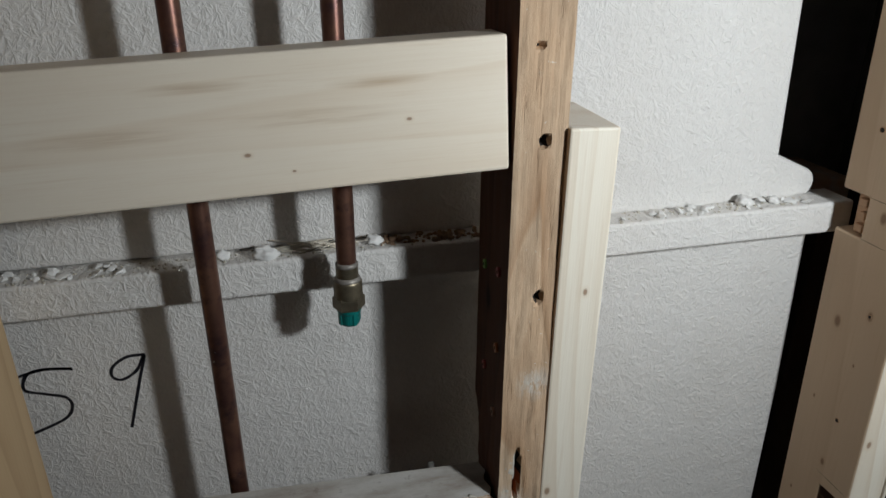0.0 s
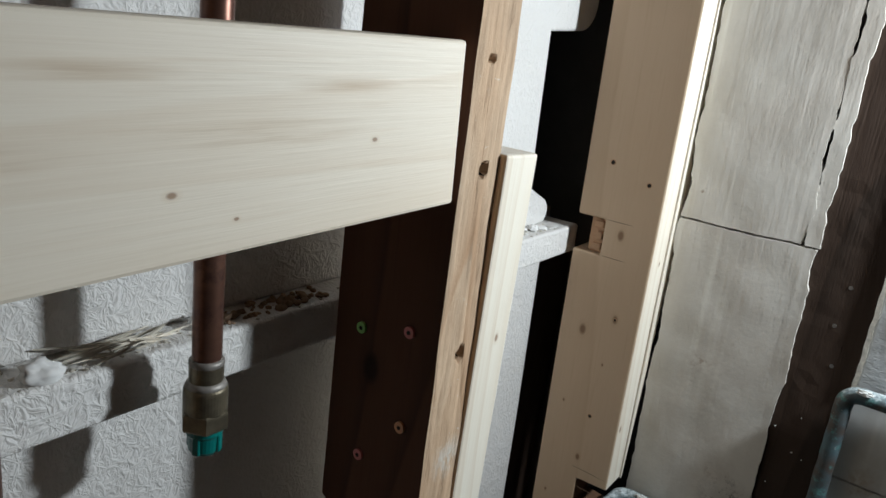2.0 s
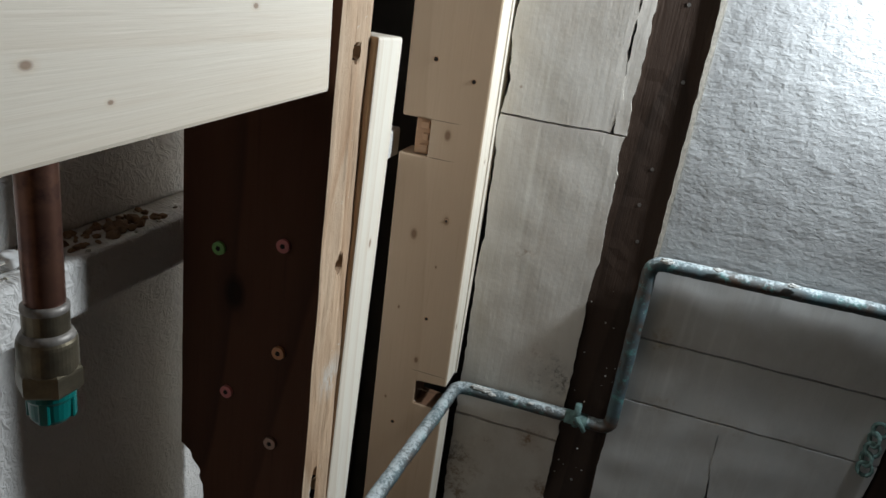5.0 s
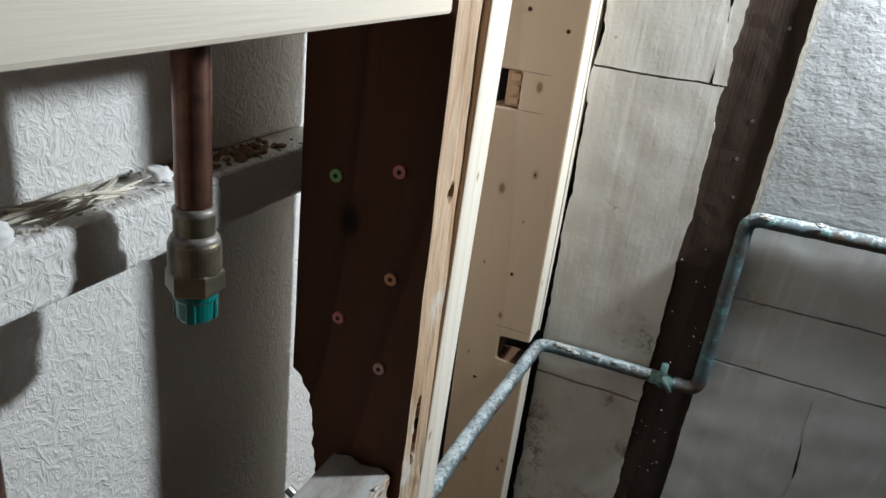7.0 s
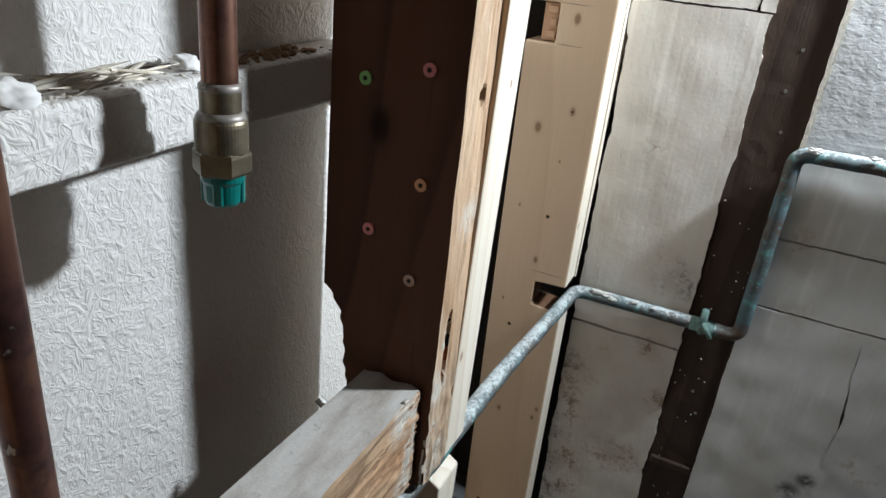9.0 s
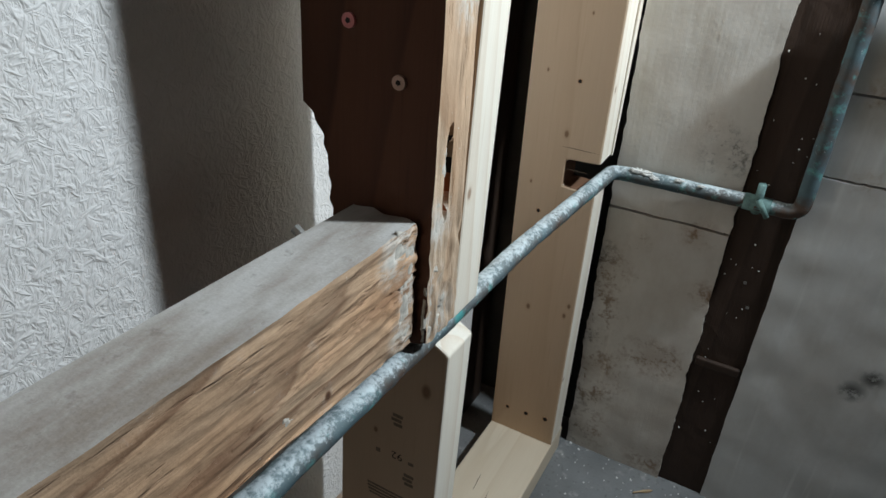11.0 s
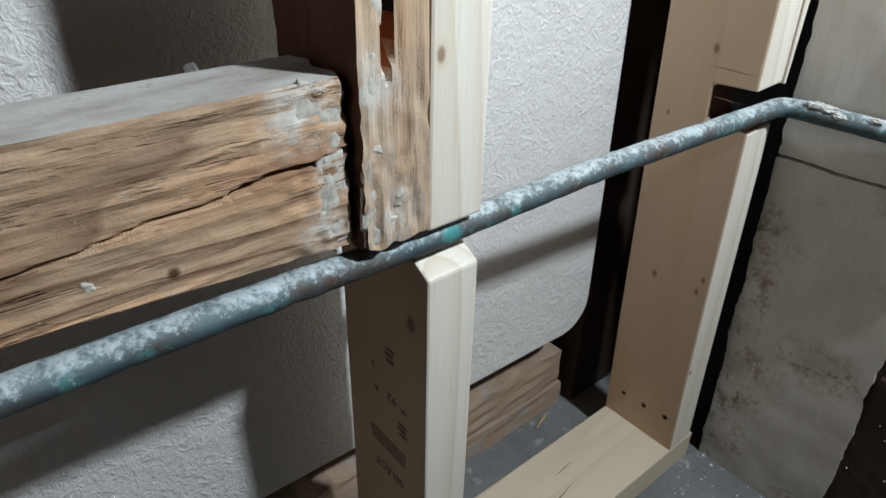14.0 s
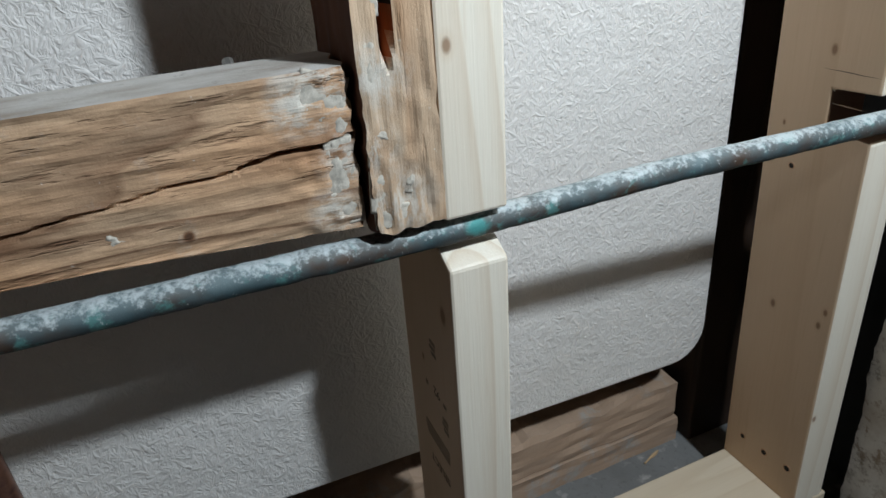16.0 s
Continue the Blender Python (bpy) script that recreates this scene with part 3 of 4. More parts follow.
OLD_HOLES = [(0.003, 0.397, 0.0032, 0.0045, 0.012), (0.005, 0.277, 0.003, 0.005, 0.012), (-0.004, 0.108, 0.0024, 0.024, 0.020), (-0.004, 0.46, 0.003, 0.002, 0.006)]
bm = worn_box(-0.019, 0.019, -0.0445, 0.0445, 0, 0.6, 0.0019, old_shape)
lay = side_layer(bm)
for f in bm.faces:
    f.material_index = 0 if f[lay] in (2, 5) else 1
    c = f.calc_center_median()
    # pit bottoms carry stain and shade in a dark colour, raw red lower
    if f[lay] == 2 and c.y > -0.0405:
        f.material_index = 3 if c.z < 0.108 and c.z > 0.07 else 2
box(-0.019, 0.019, -0.0445, 0.0445, 0.6, 1.86, bm=bm)
for f in bm.faces:
    if f.normal.y < -0.9 and f.calc_center_median().z > 0.6:
        f.material_index = 0
part("timber", bm, [aged_front, aged_side_bounce_cut, hole_shade_mat, raw_red], old)
for i, (x, z, w, h, a) in enumerate(((-0.0100, 0.0495, 0.0085, 0.0032, 24), (-0.0125, 0.078, 0.0050, 0.0180, 0), (-0.0150, 0.028, 0.0045, 0.0170, 4), (-0.006, 0.0075, 0.0130, 0.0060, 0), (0.002, 0.024, 0.0030, 0.0060, 10), (-0.010, 0.118, 0.0040, 0.0140, 0))):
    part("plaster_patch", patch(w, h, 3 + i * 2.3), ridge_mat, old, "crusted patch of pale plaster", place=pose(x, -0.0442, z, 0, a, 0), smooth=True)
for y, z, col in ((0.48, 0.716, (0.13, 0.30, 0.06)), (0.439, 0.727, (0.40, 0.10, 0.09)), (0.438, 0.66, (0.45, 0.19, 0.07)), (0.472, 0.623, (0.45, 0.12, 0.11)), (0.44, 0.596, (0.33, 0.19, 0.13))):
    a = part("screw_anchor", tube([(-0.0005, 0, 0), (0.003, 0, 0)], 0.0040, 22), plain("anchor_plastic", tuple(min(0.8, c * 1.6 + 0.05) for c in col), 0.5, 0, 0.2), old, "coloured plastic screw anchor", place=pose(-0.0205, y - 0.4605, z - 0.437))
    # dark disc standing proud, drawn for the shade in the anchor's hollow
    part("anchor_shade_disc", tube([(-0.0009, 0, 0), (0.002, 0, 0)], 0.0016, 5), hole_shade_mat, a)

sister = thing("new_stud", "new pale pine stud notched round the copper pipe", "stud", (0.187, 0.4665, 0.038), (0.78, 0, 0))
prof = [(-0.045, 0), (0.045, 0), (0.045, 0.806), (-0.045, 0.806), (-0.045, 0.397), (-0.012, 0.397), (-0.010, 0.378), (-0.030, 0.374), (-0.045, 0.366)]
bm = extruded(prof, -0.0185, 0.0185, "x", 0.0019, 2)
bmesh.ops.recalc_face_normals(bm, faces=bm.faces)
# sides take the shaded tan, the rest the pale lit pine
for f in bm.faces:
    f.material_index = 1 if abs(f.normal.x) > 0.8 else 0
part("timber", bm, [pine_sister, pine_side_shaded], sister)

blocking = thing("blocking_board", "new pale pine board set across the studs", "board", (0.13, 0.437, 0.815), (0, -3.3, 0))
part("timber", box(-0.345, -0.001, -0.019, 0.019, 0, 0.090, 0.002), pine_blocking, blocking)

left = thing("left_stud", "tan wooden wall stud", "stud", (-0.272, 0.461, 0.0))
part("timber", box(-0.019, 0.019, -0.045, 0.045, 0, 2.3, 0.002), left_stud_mat, left)
for z in (0.852, 0.884):
    part("nail_head", lathe([(0.0, 0.0008), (0.0026, 0.0006), (0.003, -0.0015), (0.0, -0.0015)], 12), bar_ink, left, "dull steel nail head", place=pose(0.004, -0.0455, z, 90))

corner = thing("corner_stud", "new pine corner stud with knots, screw holes and two notches", "stud", (0.529, 0.461, 0.038), (0, -2.26, 0))
prof = [(-0.045, 0), (0.045, 0), (0.045, 0.679), (0.013, 0.679), (0.013, 0.718), (0.045, 0.718), (0.045, 2.25), (-0.045, 2.25), (-0.045, 0.408), (-0.008, 0.406), (-0.008, 0.376), (-0.045, 0.374)]
bm = extruded(prof, -0.019, 0.019, "x", 0.0022, 2)
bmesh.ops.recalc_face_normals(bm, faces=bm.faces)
# front takes the paler lit pine, the rest the shaded tan
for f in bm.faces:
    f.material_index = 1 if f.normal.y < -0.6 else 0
    c = f.calc_center_median()
    # inside of the pipe notch, its shade painted on
    if -0.043 < c.y < -0.004 and 0.3745 < c.z < 0.4085 and abs(c.x) < 0.0185 and abs(f.normal.x) < 0.5:
        f.material_index = 2
part("timber", bm, [pine_corner_shaded, pine_sister, raw_shade], corner)
for y, z, ln in ((-0.003, 0.7185, 0.034), (-0.002, 0.6785, 0.032), (-0.020, 0.4200, 0.044), (-0.022, 0.3960, 0.030)):
    bm = splinter_slit(ln)
    bmesh.ops.transform(bm, matrix=Matrix(((0, 0, 1, 0), (1, 0, 0, 0), (0, 0.7, 0, 0), (0, 0, 0, 1))), verts=bm.verts)
    part("grain_check", bm, bar_ink, corner, "fine drying crack", place=pose(-0.0192, y, z))
part("cut_face", box(-0.0135, 0.018, 0.0137, 0.030, 0.6797, 0.7173, 0.001, 1), raw_cut, corner, "raw saw-cut wood inside the notch")
for i in range(3):
    part("cut_finger", box(-0.0186, -0.012, 0.0138, 0.024 - 0.003 * (i % 2), 0.683 + i * 0.0122, 0.683 + i * 0.0122 + 0.0075, 0.0008, 1), raw_cut, corner, "rough saw-cut finger of raw wood")
for y, z, r in ((0.451, 0.529, 2.8), (0.477, 0.377, 3.0), (0.434, 0.801, 3.0), (0.476, 0.817, 3.2), (0.484, 0.076, 3.4), (0.457, 0.077, 3.9), (0.430, 0.080, 4.2), (0.443, 0.651, 2.2)):
    h = part("screw_hole", tube([(-0.0004, 0, 0), (0.002, 0, 0)], r / 1000, 10, 0.0006), raw_cut, corner, place=pose(-0.019, y - 0.461, z - 0.038, 20 * y * 50))
    # raised dark disc drawn for the shade inside the hole
    part("hole_shade_disc", tube([(-0.0008, 0, 0), (0.001, 0, 0)], r / 1350, 6, 0.0003), hole_shade_mat, h)


plate = thing("sole_plate", "new pine sole plate on the concrete floor", "plate", (0.35, 0.461, 0.0))
part("timber", box(-0.142, 0.205, -0.045, 0.045, 0.0, 0.038, 0.002), pine_plate, plate)
for x, y, ln, a in ((0.02, -0.01, 0.05, 8), (0.05, 0.012, 0.03, 5), (-0.03, 0.005, 0.04, 4)):
    part("grain_check", splinter_slit(ln), bar_ink, plate, "fine drying crack", place=pose(x, y, 0.0381, 0, 0, a))

beam = thing("old_beam", "old cracked timber with grey plaster smears", "beam", (0.127, 0.449, 0.440))


def beam_shape(v):
    w = v.copy()
    if v.y < -0.025:
        w.y += 0.0012 * noise.noise(Vector((v.x * 14, 2, v.z * 160))) + 0.0008 * noise.noise(Vector((v.x * 60, 5, v.z * 240)))
        end = max(0, 1 + v.x / 0.05)
        w.y += end * 0.002 * noise.noise(Vector((v.x * 130, 7, v.z * 130)))
        # the long crack
        zc = 0.048 + v.x * 0.10 + 0.002 * noise.noise(Vector((v.x * 40, 0, 0)))
        wide = 0.0019 if v.x > -0.055 else 0.0013
        if abs(v.z - zc) < wide and v.x > -0.22:
            w.y += (0.010 if v.x > -0.055 else 0.004) * (1 - abs(v.z - zc) / wide)
    if v.z < 0.01:
        w.z -= 0.07 * v.x * max(0.0, 1 - v.z / 0.01) * (1 if v.x > -0.2 else 0.2 / -v.x)
    if v.x > -0.002:
        w.x += 0.003 * noise.noise(Vector((v.y * 90, 3, v.z * 110)))
    return w


bm = worn_box(-0.345, 0, -0.026, 0.017, 0, 0.081, 0.0014, beam_shape)
lay = side_layer(bm)
# back and underside darkened to cut light bounced into the bay
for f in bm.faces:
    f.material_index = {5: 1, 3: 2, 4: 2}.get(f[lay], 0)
part("timber", bm, [old_beam_mat, dusty_top, aged_side_bounce_cut], beam)
for i, (x, z, w, h, a) in enumerate(((-0.0125, 0.0680, 0.0115, 0.0115, 20), (-0.0170, 0.0610, 0.0090, 0.0030, 28), (-0.0065, 0.0560, 0.0050, 0.0150, 0), (-0.0080, 0.0330, 0.0070, 0.0150, 0), (-0.0080, 0.0120, 0.0090, 0.0090, 0), (-0.112, 0.021, 0.0050, 0.0035, 30))):
    part("plaster_patch", patch(w, h, 40 + i * 2.3), ridge_mat, beam, "crusted patch of pale plaster", place=pose(x, -0.0258, z, 0, a, 0), smooth=True)

sill = thing("old_sill", "old grimy split bottom plate under the tub", "plate", (0.3, 0.60, 0.0))
part("lower_plank", worn_box(-0.6, 0.205, -0.03, 0.05, 0, 0.032, 0.008, lambda v: v + Vector((0, 0.002 * noise.noise(Vector((v.x * 20, v.y * 50, v.z * 120))), 0.001 * noise.noise(v * 30 + Vector((5, 5, 5)))))), old_sill_mat, sill)
part("upper_plank", worn_box(-0.6, 0.20, -0.028, 0.045, 0.035, 0.085, 0.008, lambda v: v + Vector((0, 0.0035 * noise.noise(Vector((v.x * 25, v.y * 50, v.z * 140))), (0.009 if v.z > 0.08 else 0.002) * noise.noise(Vector((v.x * 45, v.y * 20, 3)))))), old_sill_mat, sill)

# ---- copper pipes ----
run = thing("water_pipe", "copper water pipe crusted with white and green corrosion", "pipe", (0.1, 0.412, 0.43))


def rel(p):
    return tuple(Vector(p) - Vector((0.1, 0.412, 0.43)))


path = rounded([rel(p) for p in ((-0.348, 0.423, 0.436), (0.05, 0.428, 0.4255), (0.17, 0.4285, 0.4225), (0.31, 0.424, 0.427), (0.533, 0.411, 0.4285), (0.537, 0.262, 0.429))], 0.014)
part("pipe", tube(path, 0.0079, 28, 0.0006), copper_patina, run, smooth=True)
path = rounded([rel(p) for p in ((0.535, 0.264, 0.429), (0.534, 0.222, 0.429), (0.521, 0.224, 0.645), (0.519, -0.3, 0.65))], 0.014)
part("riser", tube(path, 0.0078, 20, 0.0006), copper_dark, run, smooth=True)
part("drain_cap", tube([rel((0.535, 0.262, 0.42)), rel((0.528, 0.262, 0.452))], 0.0045, 12, 0.001), verdigris, run, smooth=True)
part("lever", tube([rel((0.527, 0.262, 0.436)), rel((0.527, 0.250, 0.420))], 0.003, 10, 0.0012), verdigris, run, smooth=True)
part("coupling", tube([rel((0.536, 0.275, 0.429)), rel((0.535, 0.249, 0.429))], 0.0088, 16, 0.0012), verdigris, run, smooth=True)

for i, (x, y, z, r) in enumerate(((0.529, 0.385, 0.4365, 0.004), (0.529, 0.375, 0.4355, 0.0045), (0.528, 0.366, 0.433, 0.003), (0.529, 0.34, 0.4365, 0.0025), (0.528, 0.318, 0.436, 0.002), (0.512, 0.21, 0.652, 0.004), (0.511, 0.16, 0.655, 0.003), (0.511, 0.09, 0.656, 0.003))):
    part("lime_crust", crust(r, i), verdigris_pale, run, "pale lime crust", place=pose(*rel((x, y, z))))
for name, x, y, bottom, lab in (("supply_pipe", -0.091, 0.483, 0.0, "upright dull copper supply pipe"), ("capped_pipe", 0.016, 0.484, 0.716, "upright copper pipe ending in a brass fitting")):
    p = thing(name, lab, "pipe", (x, y, bottom))
    part("pipe", tube(line((0, 0, 0), (0, 0, 2.28 - bottom), 120), 0.0079, 18, 0.0002), copper_clean, p, smooth=True)
capped = p
part("solder_ring", lathe([(0.0081, 0.0095), (0.0092, 0.0085), (0.0094, 0.0065), (0.0088, 0.005)]), solder, capped, "grey ring of solder", smooth=True)
part("collar", lathe([(0.0084, 0.0068), (0.0091, 0.006), (0.0091, -0.0035), (0.0086, -0.005)]), brass, capped)
part("fitting", lathe([(0.0088, -0.0035), (0.0108, -0.0055), (0.0116, -0.0075), (0.0118, -0.009), (0.0118, -0.0205), (0.0112, -0.0225)]), brass, capped)
part("rim", lathe([(0.0090, -0.0030), (0.0102, -0.0042), (0.0112, -0.0062), (0.0100, -0.0075)]), solder, capped, "bright worn shoulder of the fitting", smooth=True)
part("nut", lathe([(0.0114, -0.0200), (0.0132, -0.0212), (0.0134, -0.0225), (0.0134, -0.0300), (0.0128, -0.0312), (0.0112, -0.0318)], 6), brass, capped)
plug = part("plug", lathe([(0.0100, -0.0310), (0.0100, -0.0345), (0.0090, -0.0362), (0.0086, -0.0445), (0.0074, -0.0465)], 28), teal_plastic, capped, "teal plastic plug")
for k in range(4):
    bm = box(0.0070, 0.0098, -0.0022, 0.0022, -0.0455, -0.0335, 0.0006, 1)
    bmesh.ops.rotate(bm, verts=bm.verts, cent=(0, 0, 0), matrix=Matrix.Rotation(radians(90 * k - 62), 3, "Z"))
    part("rib", bm, teal_plastic, plug)

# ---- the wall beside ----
# added boards that close the shell and keep the cavity dark
tagged(part("wall_outer", box(0.9, 1.0, -0.45, 0.67, 0, 2.3), void_mat, None), "unseen added board behind the side wall, dark as shade", "wall", kind="structure")
tagged(part("wall_return", box(0.62, 0.67, 0.41, 0.67, 0, 2.3), void_mat, None), "added board closing the wall cavity, painted dark for its shade", "wall", kind="structure")
trim = thing("trim_board", "pale narrow board filling beside the corner stud", "board", (0.53, 0.4145, 0.445))
part("timber", extruded([(0.0028, 0), (0.005, 0), (0.016, 0.355), (0.02, 0.655), (0.02, 1.85), (-0.068, 1.85)], 0, 0.05, "y", 0.0008, 1), pine_sister, trim)
ledger = thing("ledger_block", "brown wooden block behind the tub ledge", "block", (0.5, 0.62, 0.70))
part("timber", box(-0.03, 0.06, -0.04, 0.048, 0, 0.038, 0.002), old_sill_mat, ledger)
# added dark block that hides lit floor and stands for the cavity's shade
post = thing("shade_block", "added dark block for the shade behind the tub surround", "post", (0.555, 0.61, 0.0))
part("timber", box(-0.04, 0.04, -0.05, 0.05, 0, 0.69, 0.003), dark_post_mat, post)
side = thing("wall_east", "side wall of pale cast panels between dark posts", "wall", (0.572, 0.0, 0.0), (0, -3.4, 0), kind="structure")
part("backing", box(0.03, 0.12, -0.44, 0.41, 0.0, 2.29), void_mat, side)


def slab(y0, y1, z0, z1, depth=0.0, mat=slab_mat, seed=0):
    def shape(v):
        w = v.copy()
        if v.x < 0.001 + depth:
            w.x += 0.0012 * noise.noise(Vector((seed, v.y * 25, v.z * 25)))
        edge = 1 if v.y > 0.25 else 0.4
        if abs(v.y - 0.0995) < 0.003 and v.z < 0.47:
            w.y += 0.115 * (v.z - 0.40)
        w.y += edge * (0.0022 * noise.noise(Vector((seed + 9, v.z * 90, 1))) + 0.0045 * noise.noise(Vector((seed + 9, v.z * 18, 1))))
        w.z += 0.0011 * noise.noise(Vector((1, v.y * 28, round(v.z, 2) * 7))) + 0.0011 * noise.noise(Vector((seed + 5, v.y * 160, 1)))
        return w
    return part("slab", worn_box(depth, 0.032, y0, y1, z0, z1, 0.005, shape), mat, side)


for i, (z0, z1) in enumerate(((0.0, 0.3810), (0.3838, 0.7680), (0.7702, 1.25), (1.2515, 2.3))):
    if i == 2:
        slab(0.279, 0.2925, z0, z1, 0.0, slab_mat, 7)
    slab(0.2937 if i == 2 else 0.279, 0.4105, z0, z1, 0.0, slab_mat, i)
for i, (y0, y1, z0, z1) in enumerate(((-0.055, 0.223, 0.5518, 0.64), (-0.055, 0.223, 0.4698, 0.5495), (0.1, 0.223, 0.0, 0.4674), (-0.055, 0.0988, 0.0, 0.4674))):
    slab(y0, y1, z0, z1, 0.001, slab_low_mat, 10 + i)
part("dark_post", worn_box(0.004, 0.032, 0.222, 0.285, 0, 2.3, 0.012, lambda v: v + Vector((0.001 * noise.noise(v * 60), 0, 0))), dark_post_mat, side)
part("silver_board", box(0.002, 0.03, -0.055, 0.219, 0.643, 2.3, 0.002), silver_mat, side)
part("edge_strip", worn_box(-0.001, 0.03, 0.2185, 0.2225, 0.643, 2.3, 0.004, lambda v: v + Vector((0, 0.0015 * noise.noise(Vector((1, 2, v.z * 70))), 0))), ridge_mat, side, "ragged pale plaster edge")
part("dark_post", box(0.004, 0.03, -0.122, -0.059, 0, 2.3, 0.001), dark_post_mat, side)
# unseen end of the side wall, near-black to cut bounce, not silver
part("silver_board", box(0.002, 0.03, -0.44, -0.124, 0, 2.29, 0.002), bounce_cut_wall, side)


# ---- printed marks on the new stud ----
def word(text, y, z, size, parent, name):
    """A word printed upside down on the side of the stud."""
    cu = bpy.data.curves.new(name, "FONT")
    cu.body, cu.size, cu.extrude = text, size, 0.00005
    cu.materials.append(print_ink)
    ob = new(name, cu)
    ob.parent = parent
    m = Matrix(((0, 0, -1, -0.0187), (1, 0, 0, y - 0.461), (0, -1, 0, z - 0.038), (0, 0, 0, 1)))
    ob.matrix_basis = m
    return tagged(ob, "dark brown printed word on pine")


word("SELECT", 0.440, 0.219, 0.0105, sister, "printed_word")
word("92", 0.447, 0.294, 0.0105, sister, "printed_number")
for y0, y1, z0, z1 in ((0.437, 0.479, 0.2465, 0.2485), (0.437, 0.479, 0.2430, 0.2450), (0.438, 0.478, 0.2395, 0.2415), (0.438, 0.477, 0.2360, 0.2380),
                       (0.449, 0.458, 0.330, 0.333), (0.450, 0.459, 0.3255, 0.3285), (0.449, 0.457, 0.321, 0.324),
                       (0.436, 0.445, 0.273, 0.276), (0.437, 0.446, 0.2685, 0.2715), (0.436, 0.444, 0.264, 0.267), (0.437, 0.442, 0.287, 0.290), (0.468, 0.472, 0.286, 0.290)):
    part("printed_bar", box(-0.0187, -0.0184, y0 - 0.461, y1 - 0.461, z0 - 0.038, z1 - 0.038), bar_ink, sister)


# ---- flakes, chips and grit ----
def chip(size, seed, flat=0.35, sub=1):
    """A broken, angular crumb."""
    bm = bmesh.new()
    bmesh.ops.create_icosphere(bm, subdivisions=sub, radius=size)
    for v in bm.verts:
        d = v.co / size
        v.co *= 1 + 0.5 * noise.noise(d * 1.6 + Vector((seed * 3.1, seed, 0))) + 0.3 * noise.noise(d * 4.5 + Vector((seed, 0, 2)))
        v.co.x *= 1.25
        v.co.z *= flat
    return bm


def scatter(spots, name, label, category, mat, base):
    """Many small chips joined into one heap."""
    bm = bmesh.new()
    for i, (x, y, z, r, flat) in enumerate(spots):
        c = chip(r, i, flat)
        bmesh.ops.rotate(c, verts=c.verts, cent=(0, 0, 0), matrix=Euler((random.uniform(-0.5, 0.5), random.uniform(-0.5, 0.5), random.uniform(0, 6))).to_matrix())
        me = bpy.data.meshes.new("chip")
        bmesh.ops.translate(c, verts=c.verts, vec=(x - base[0], y - base[1], z - base[2]))
        c.to_mesh(me)
        c.free()
        bm.from_mesh(me)
        bpy.data.meshes.remove(me)
    ob = part(name, bm, mat, None, place=pose(*base))
    return tagged(ob, label, category, kind="stuff")


rnd = random.Random(4)
spots = []
for i in range(380):
    x = rnd.uniform(-0.32, 0.47)
    if 0.05 < x < 0.2 and rnd.random() < 0.5:
        continue
    r = rnd.uniform(0.0005, 0.0016)
    spots.append((x, rnd.uniform(0.518, 0.541), ledge_z(x) + r * 0.2, r, rnd.uniform(0.35, 0.8)))
scatter(spots, "ledge_grit", "pale crumbs and grit lying on the tub ledge", "debris", crumbs_mat, (0.1, 0.53, 0.72))
spots = []
for i in range(60):
    x = rnd.choice((rnd.uniform(-0.30, -0.16), rnd.uniform(0.24, 0.46)))
    r = rnd.uniform(0.002, 0.0055)
    spots.append((x, rnd.uniform(0.52, 0.54), ledge_z(x) + r * 0.3, r, rnd.uniform(0.3, 0.6)))
scatter(spots, "plaster_crumbs", "white broken plaster crumbs on the tub ledge", "debris", plaster_chip, (0.2, 0.53, 0.72))
spots = []
for i in range(90):
    x = rnd.uniform(0.045, 0.135)
    q = rnd.uniform(0.0010, 0.0022) * (1 + 1.4 * rnd.random() ** 4)
    spots.append((x, rnd.uniform(0.522, 0.541), ledge_z(x) + q * 0.4, q, rnd.uniform(0.5, 0.9)))
scatter(spots, "ledge_rubble", "brown crumbs of rotten wood on the tub ledge", "debris", rubble_mat, (0.09, 0.53, 0.72))
spots = [(rnd.uniform(0.20, 0.58), rnd.uniform(0.20, 0.41), 0.0004, rnd.uniform(0.0004, 0.0008) * (1 + 2.2 * rnd.random() ** 5), 0.6) for i in range(240)]
scatter(spots, "floor_grit", "pale grit scattered on the concrete floor", "debris", plaster_chip, (0.45, 0.33, 0.0))
for x, y, r in ((-0.050, 0.524, 0.0075), (0.043, 0.531, 0.006), (-0.085, 0.53, 0.005), (0.40, 0.532, 0.007), (0.43, 0.53, 0.005)):
    ob = part("plaster_lump", chip(r, x * 90, 0.7, 3), plaster_chip, None, smooth=True, place=pose(x, y, ledge_z(x) + r * 0.55, 20, 10, 50 * x))
    tagged(ob, "white lump of broken plaster on the ledge", "plaster lump", "plaster lumps on the ledge")


def splinter(a, b, r):
    return tube(line(a, b, 6), r, 5, r * 0.7, True, lambda t: 0.35 + 1.3 * t * (1 - t) * 2)


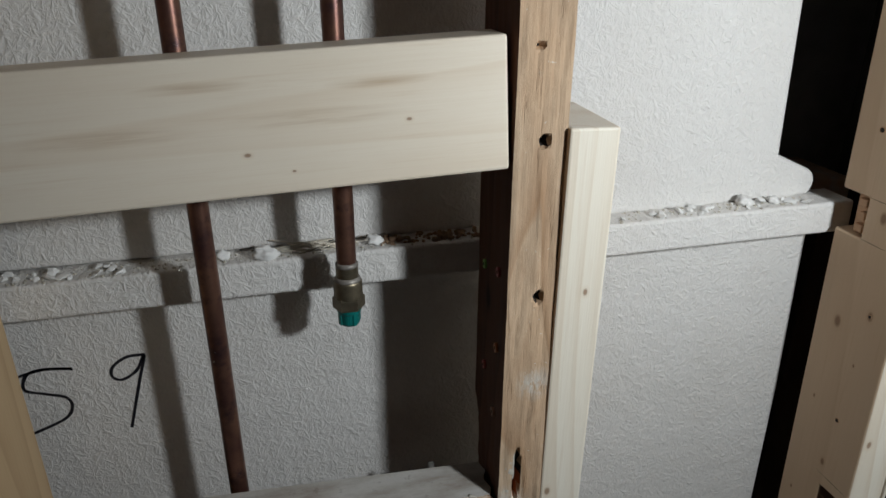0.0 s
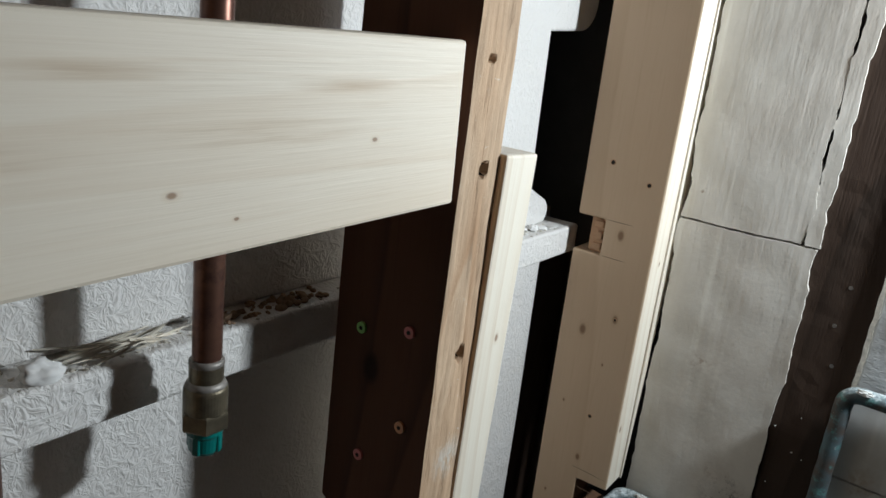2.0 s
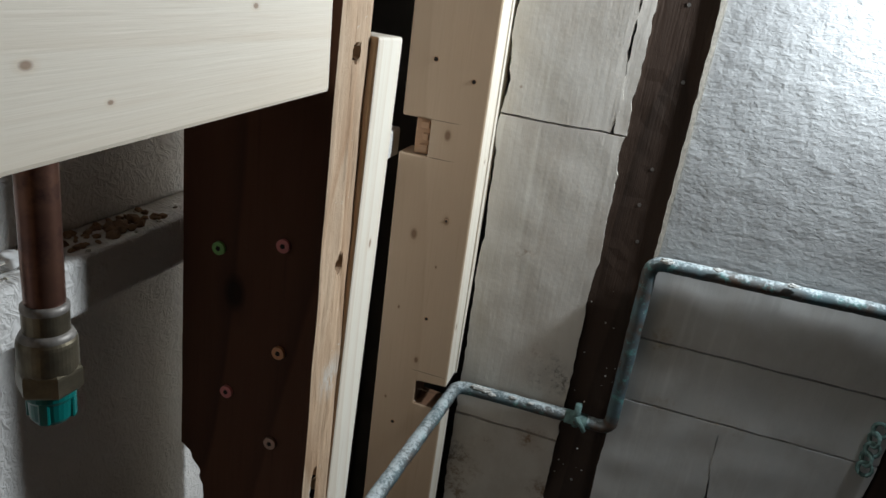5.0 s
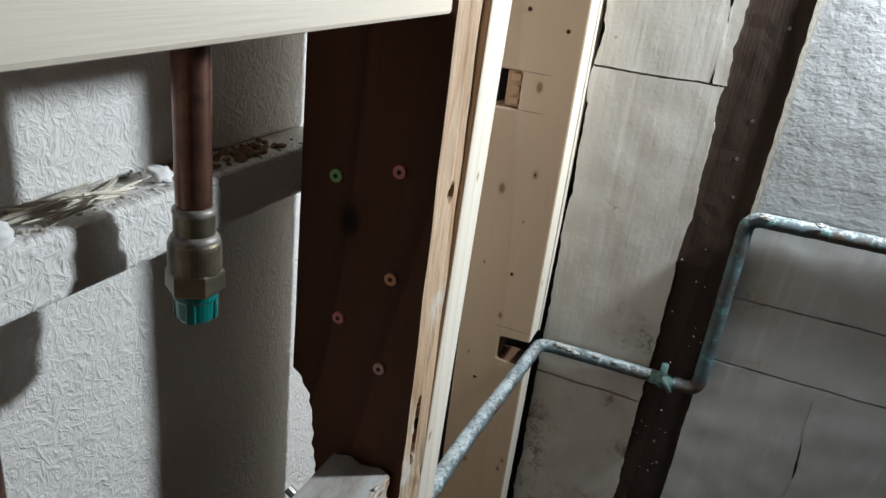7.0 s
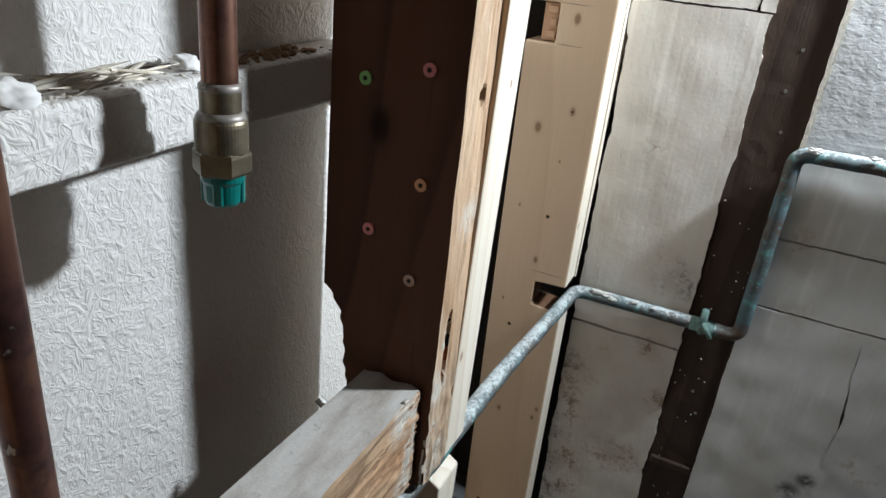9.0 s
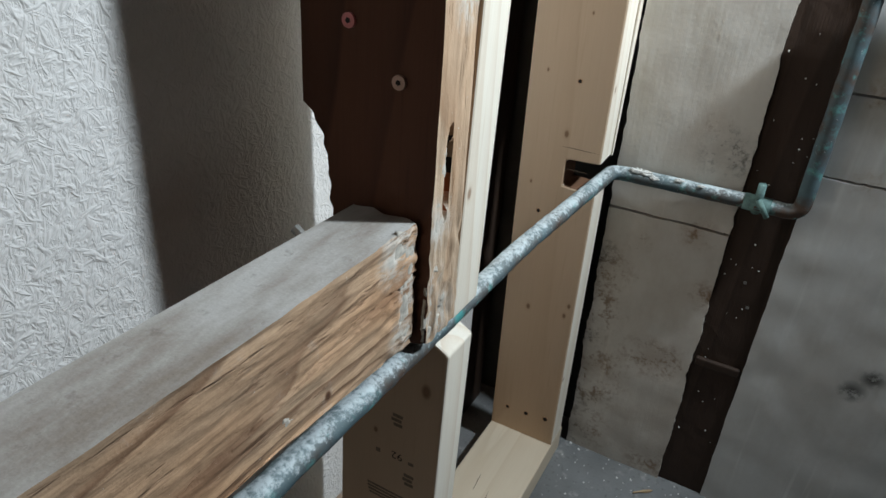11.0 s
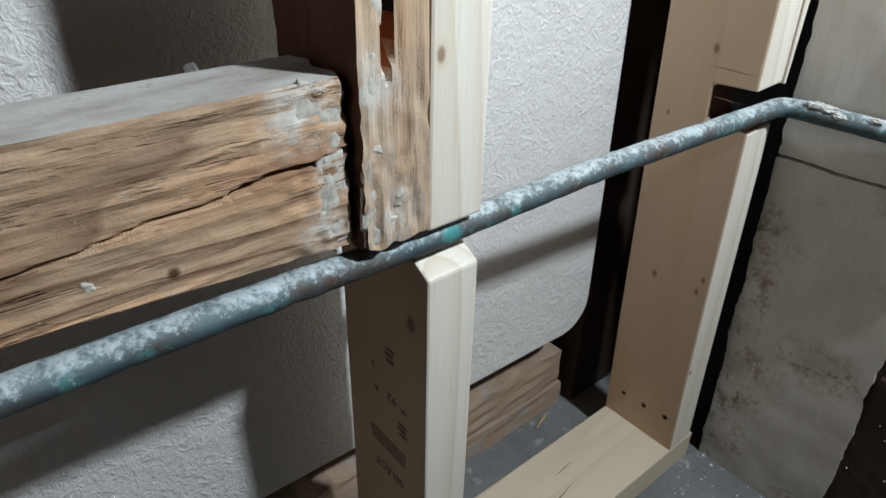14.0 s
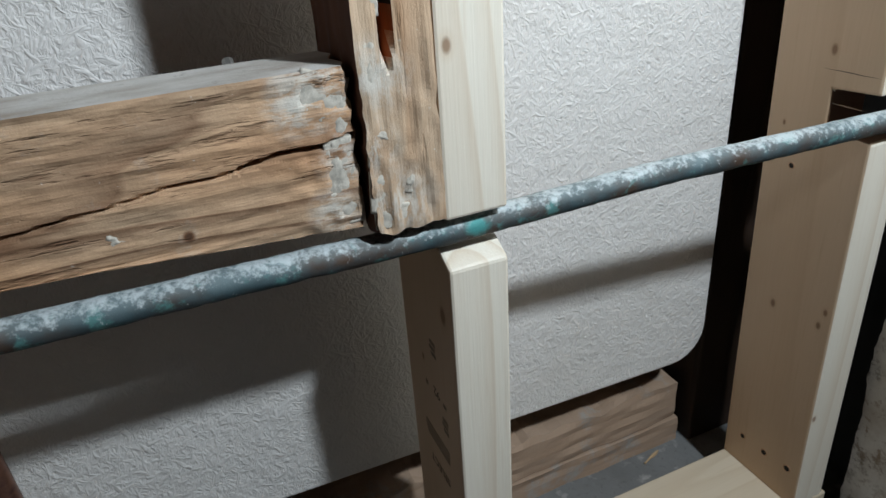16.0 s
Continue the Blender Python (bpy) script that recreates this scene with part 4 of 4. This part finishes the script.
for i in range(24):
    x = rnd.uniform(-0.035, 0.018)
    ln = rnd.uniform(0.018, 0.045)
    y = rnd.uniform(0.519, 0.537)
    z = ledge_z(x) + rnd.uniform(0.0015, 0.006)
    dy, dz = rnd.uniform(-0.005, 0.005), rnd.uniform(-0.003, 0.004)
    ob = part("wood_splinter", splinter((-ln / 2, -dy, -dz), (ln / 2, dy, dz), rnd.uniform(0.0005, 0.0011)), crumbs_mat if i % 3 else pine_sister, None, place=pose(x, y, z))
    tagged(ob, "thin pale wood splinter lying on the ledge", "splinter", "splinters on the ledge")
for x, y, a in ((0.46, 0.558, 20), (0.535, 0.29, -50)):
    ob = part("wood_splinter", splinter((-0.014, 0, 0), (0.014, 0, 0), 0.002), left_stud_mat, None, place=pose(x, y, 0.0025, 0, 0, a))
    tagged(ob, "wood splinter lying on the concrete floor", "splinter", "splinters on the floor")


part("bolt_head", tube([(-0.045, 0.016, 0.076), (-0.045, 0.024, 0.081)], 0.003, 8), steel, beam, "small steel bolt end")

# ---- small fixings on the side wall ----
for y, z in ((0.25, 0.90), (0.238, 0.83), (0.246, 0.74), (0.25, 0.70), (0.243, 0.66), (0.25, 0.33), (0.24, 0.30)):
    part("nail_head", tube([(0.0034, 0, 0), (0.006, 0, 0)], 0.0018, 8, 0.0004), steel, side, "dull steel nail head", place=pose(0, y, z))
spots = []
for i in range(30):
    spots.append((0.0035, rnd.uniform(0.226, 0.277), rnd.uniform(0.05, 0.62), rnd.uniform(0.0004, 0.0011), 0.8))
bm = bmesh.new()
for i, (x, y, z, r, f) in enumerate(spots):
    bmesh.ops.create_icosphere(bm, subdivisions=1, radius=r, matrix=pose(x, y, z))
part("paint_specks", bm, plaster_chip, side, kind="stuff")
part("cross_piece", box(-0.001, 0.03, 0.226, 0.276, 0.205, 0.216, 0.002), dark_post_mat, side)
chain = thing("corroded_clamp", "green corroded metal clamp hanging on the side wall", "clamp", (0.535, -0.040, 0.468))
for i in range(5):
    ring = [(0.007 * math.cos(k * math.pi / 6) * (1 if i % 2 else 0.4), 0.006 * math.cos(k * math.pi / 6) * (0.4 if i % 2 else 1), 0.008 * math.sin(k * math.pi / 6)) for k in range(13)]
    part("link", tube(ring, 0.0022, 8, 0.0006), verdigris, chain, place=pose(0, 0.002 * (i % 2), i * 0.012))
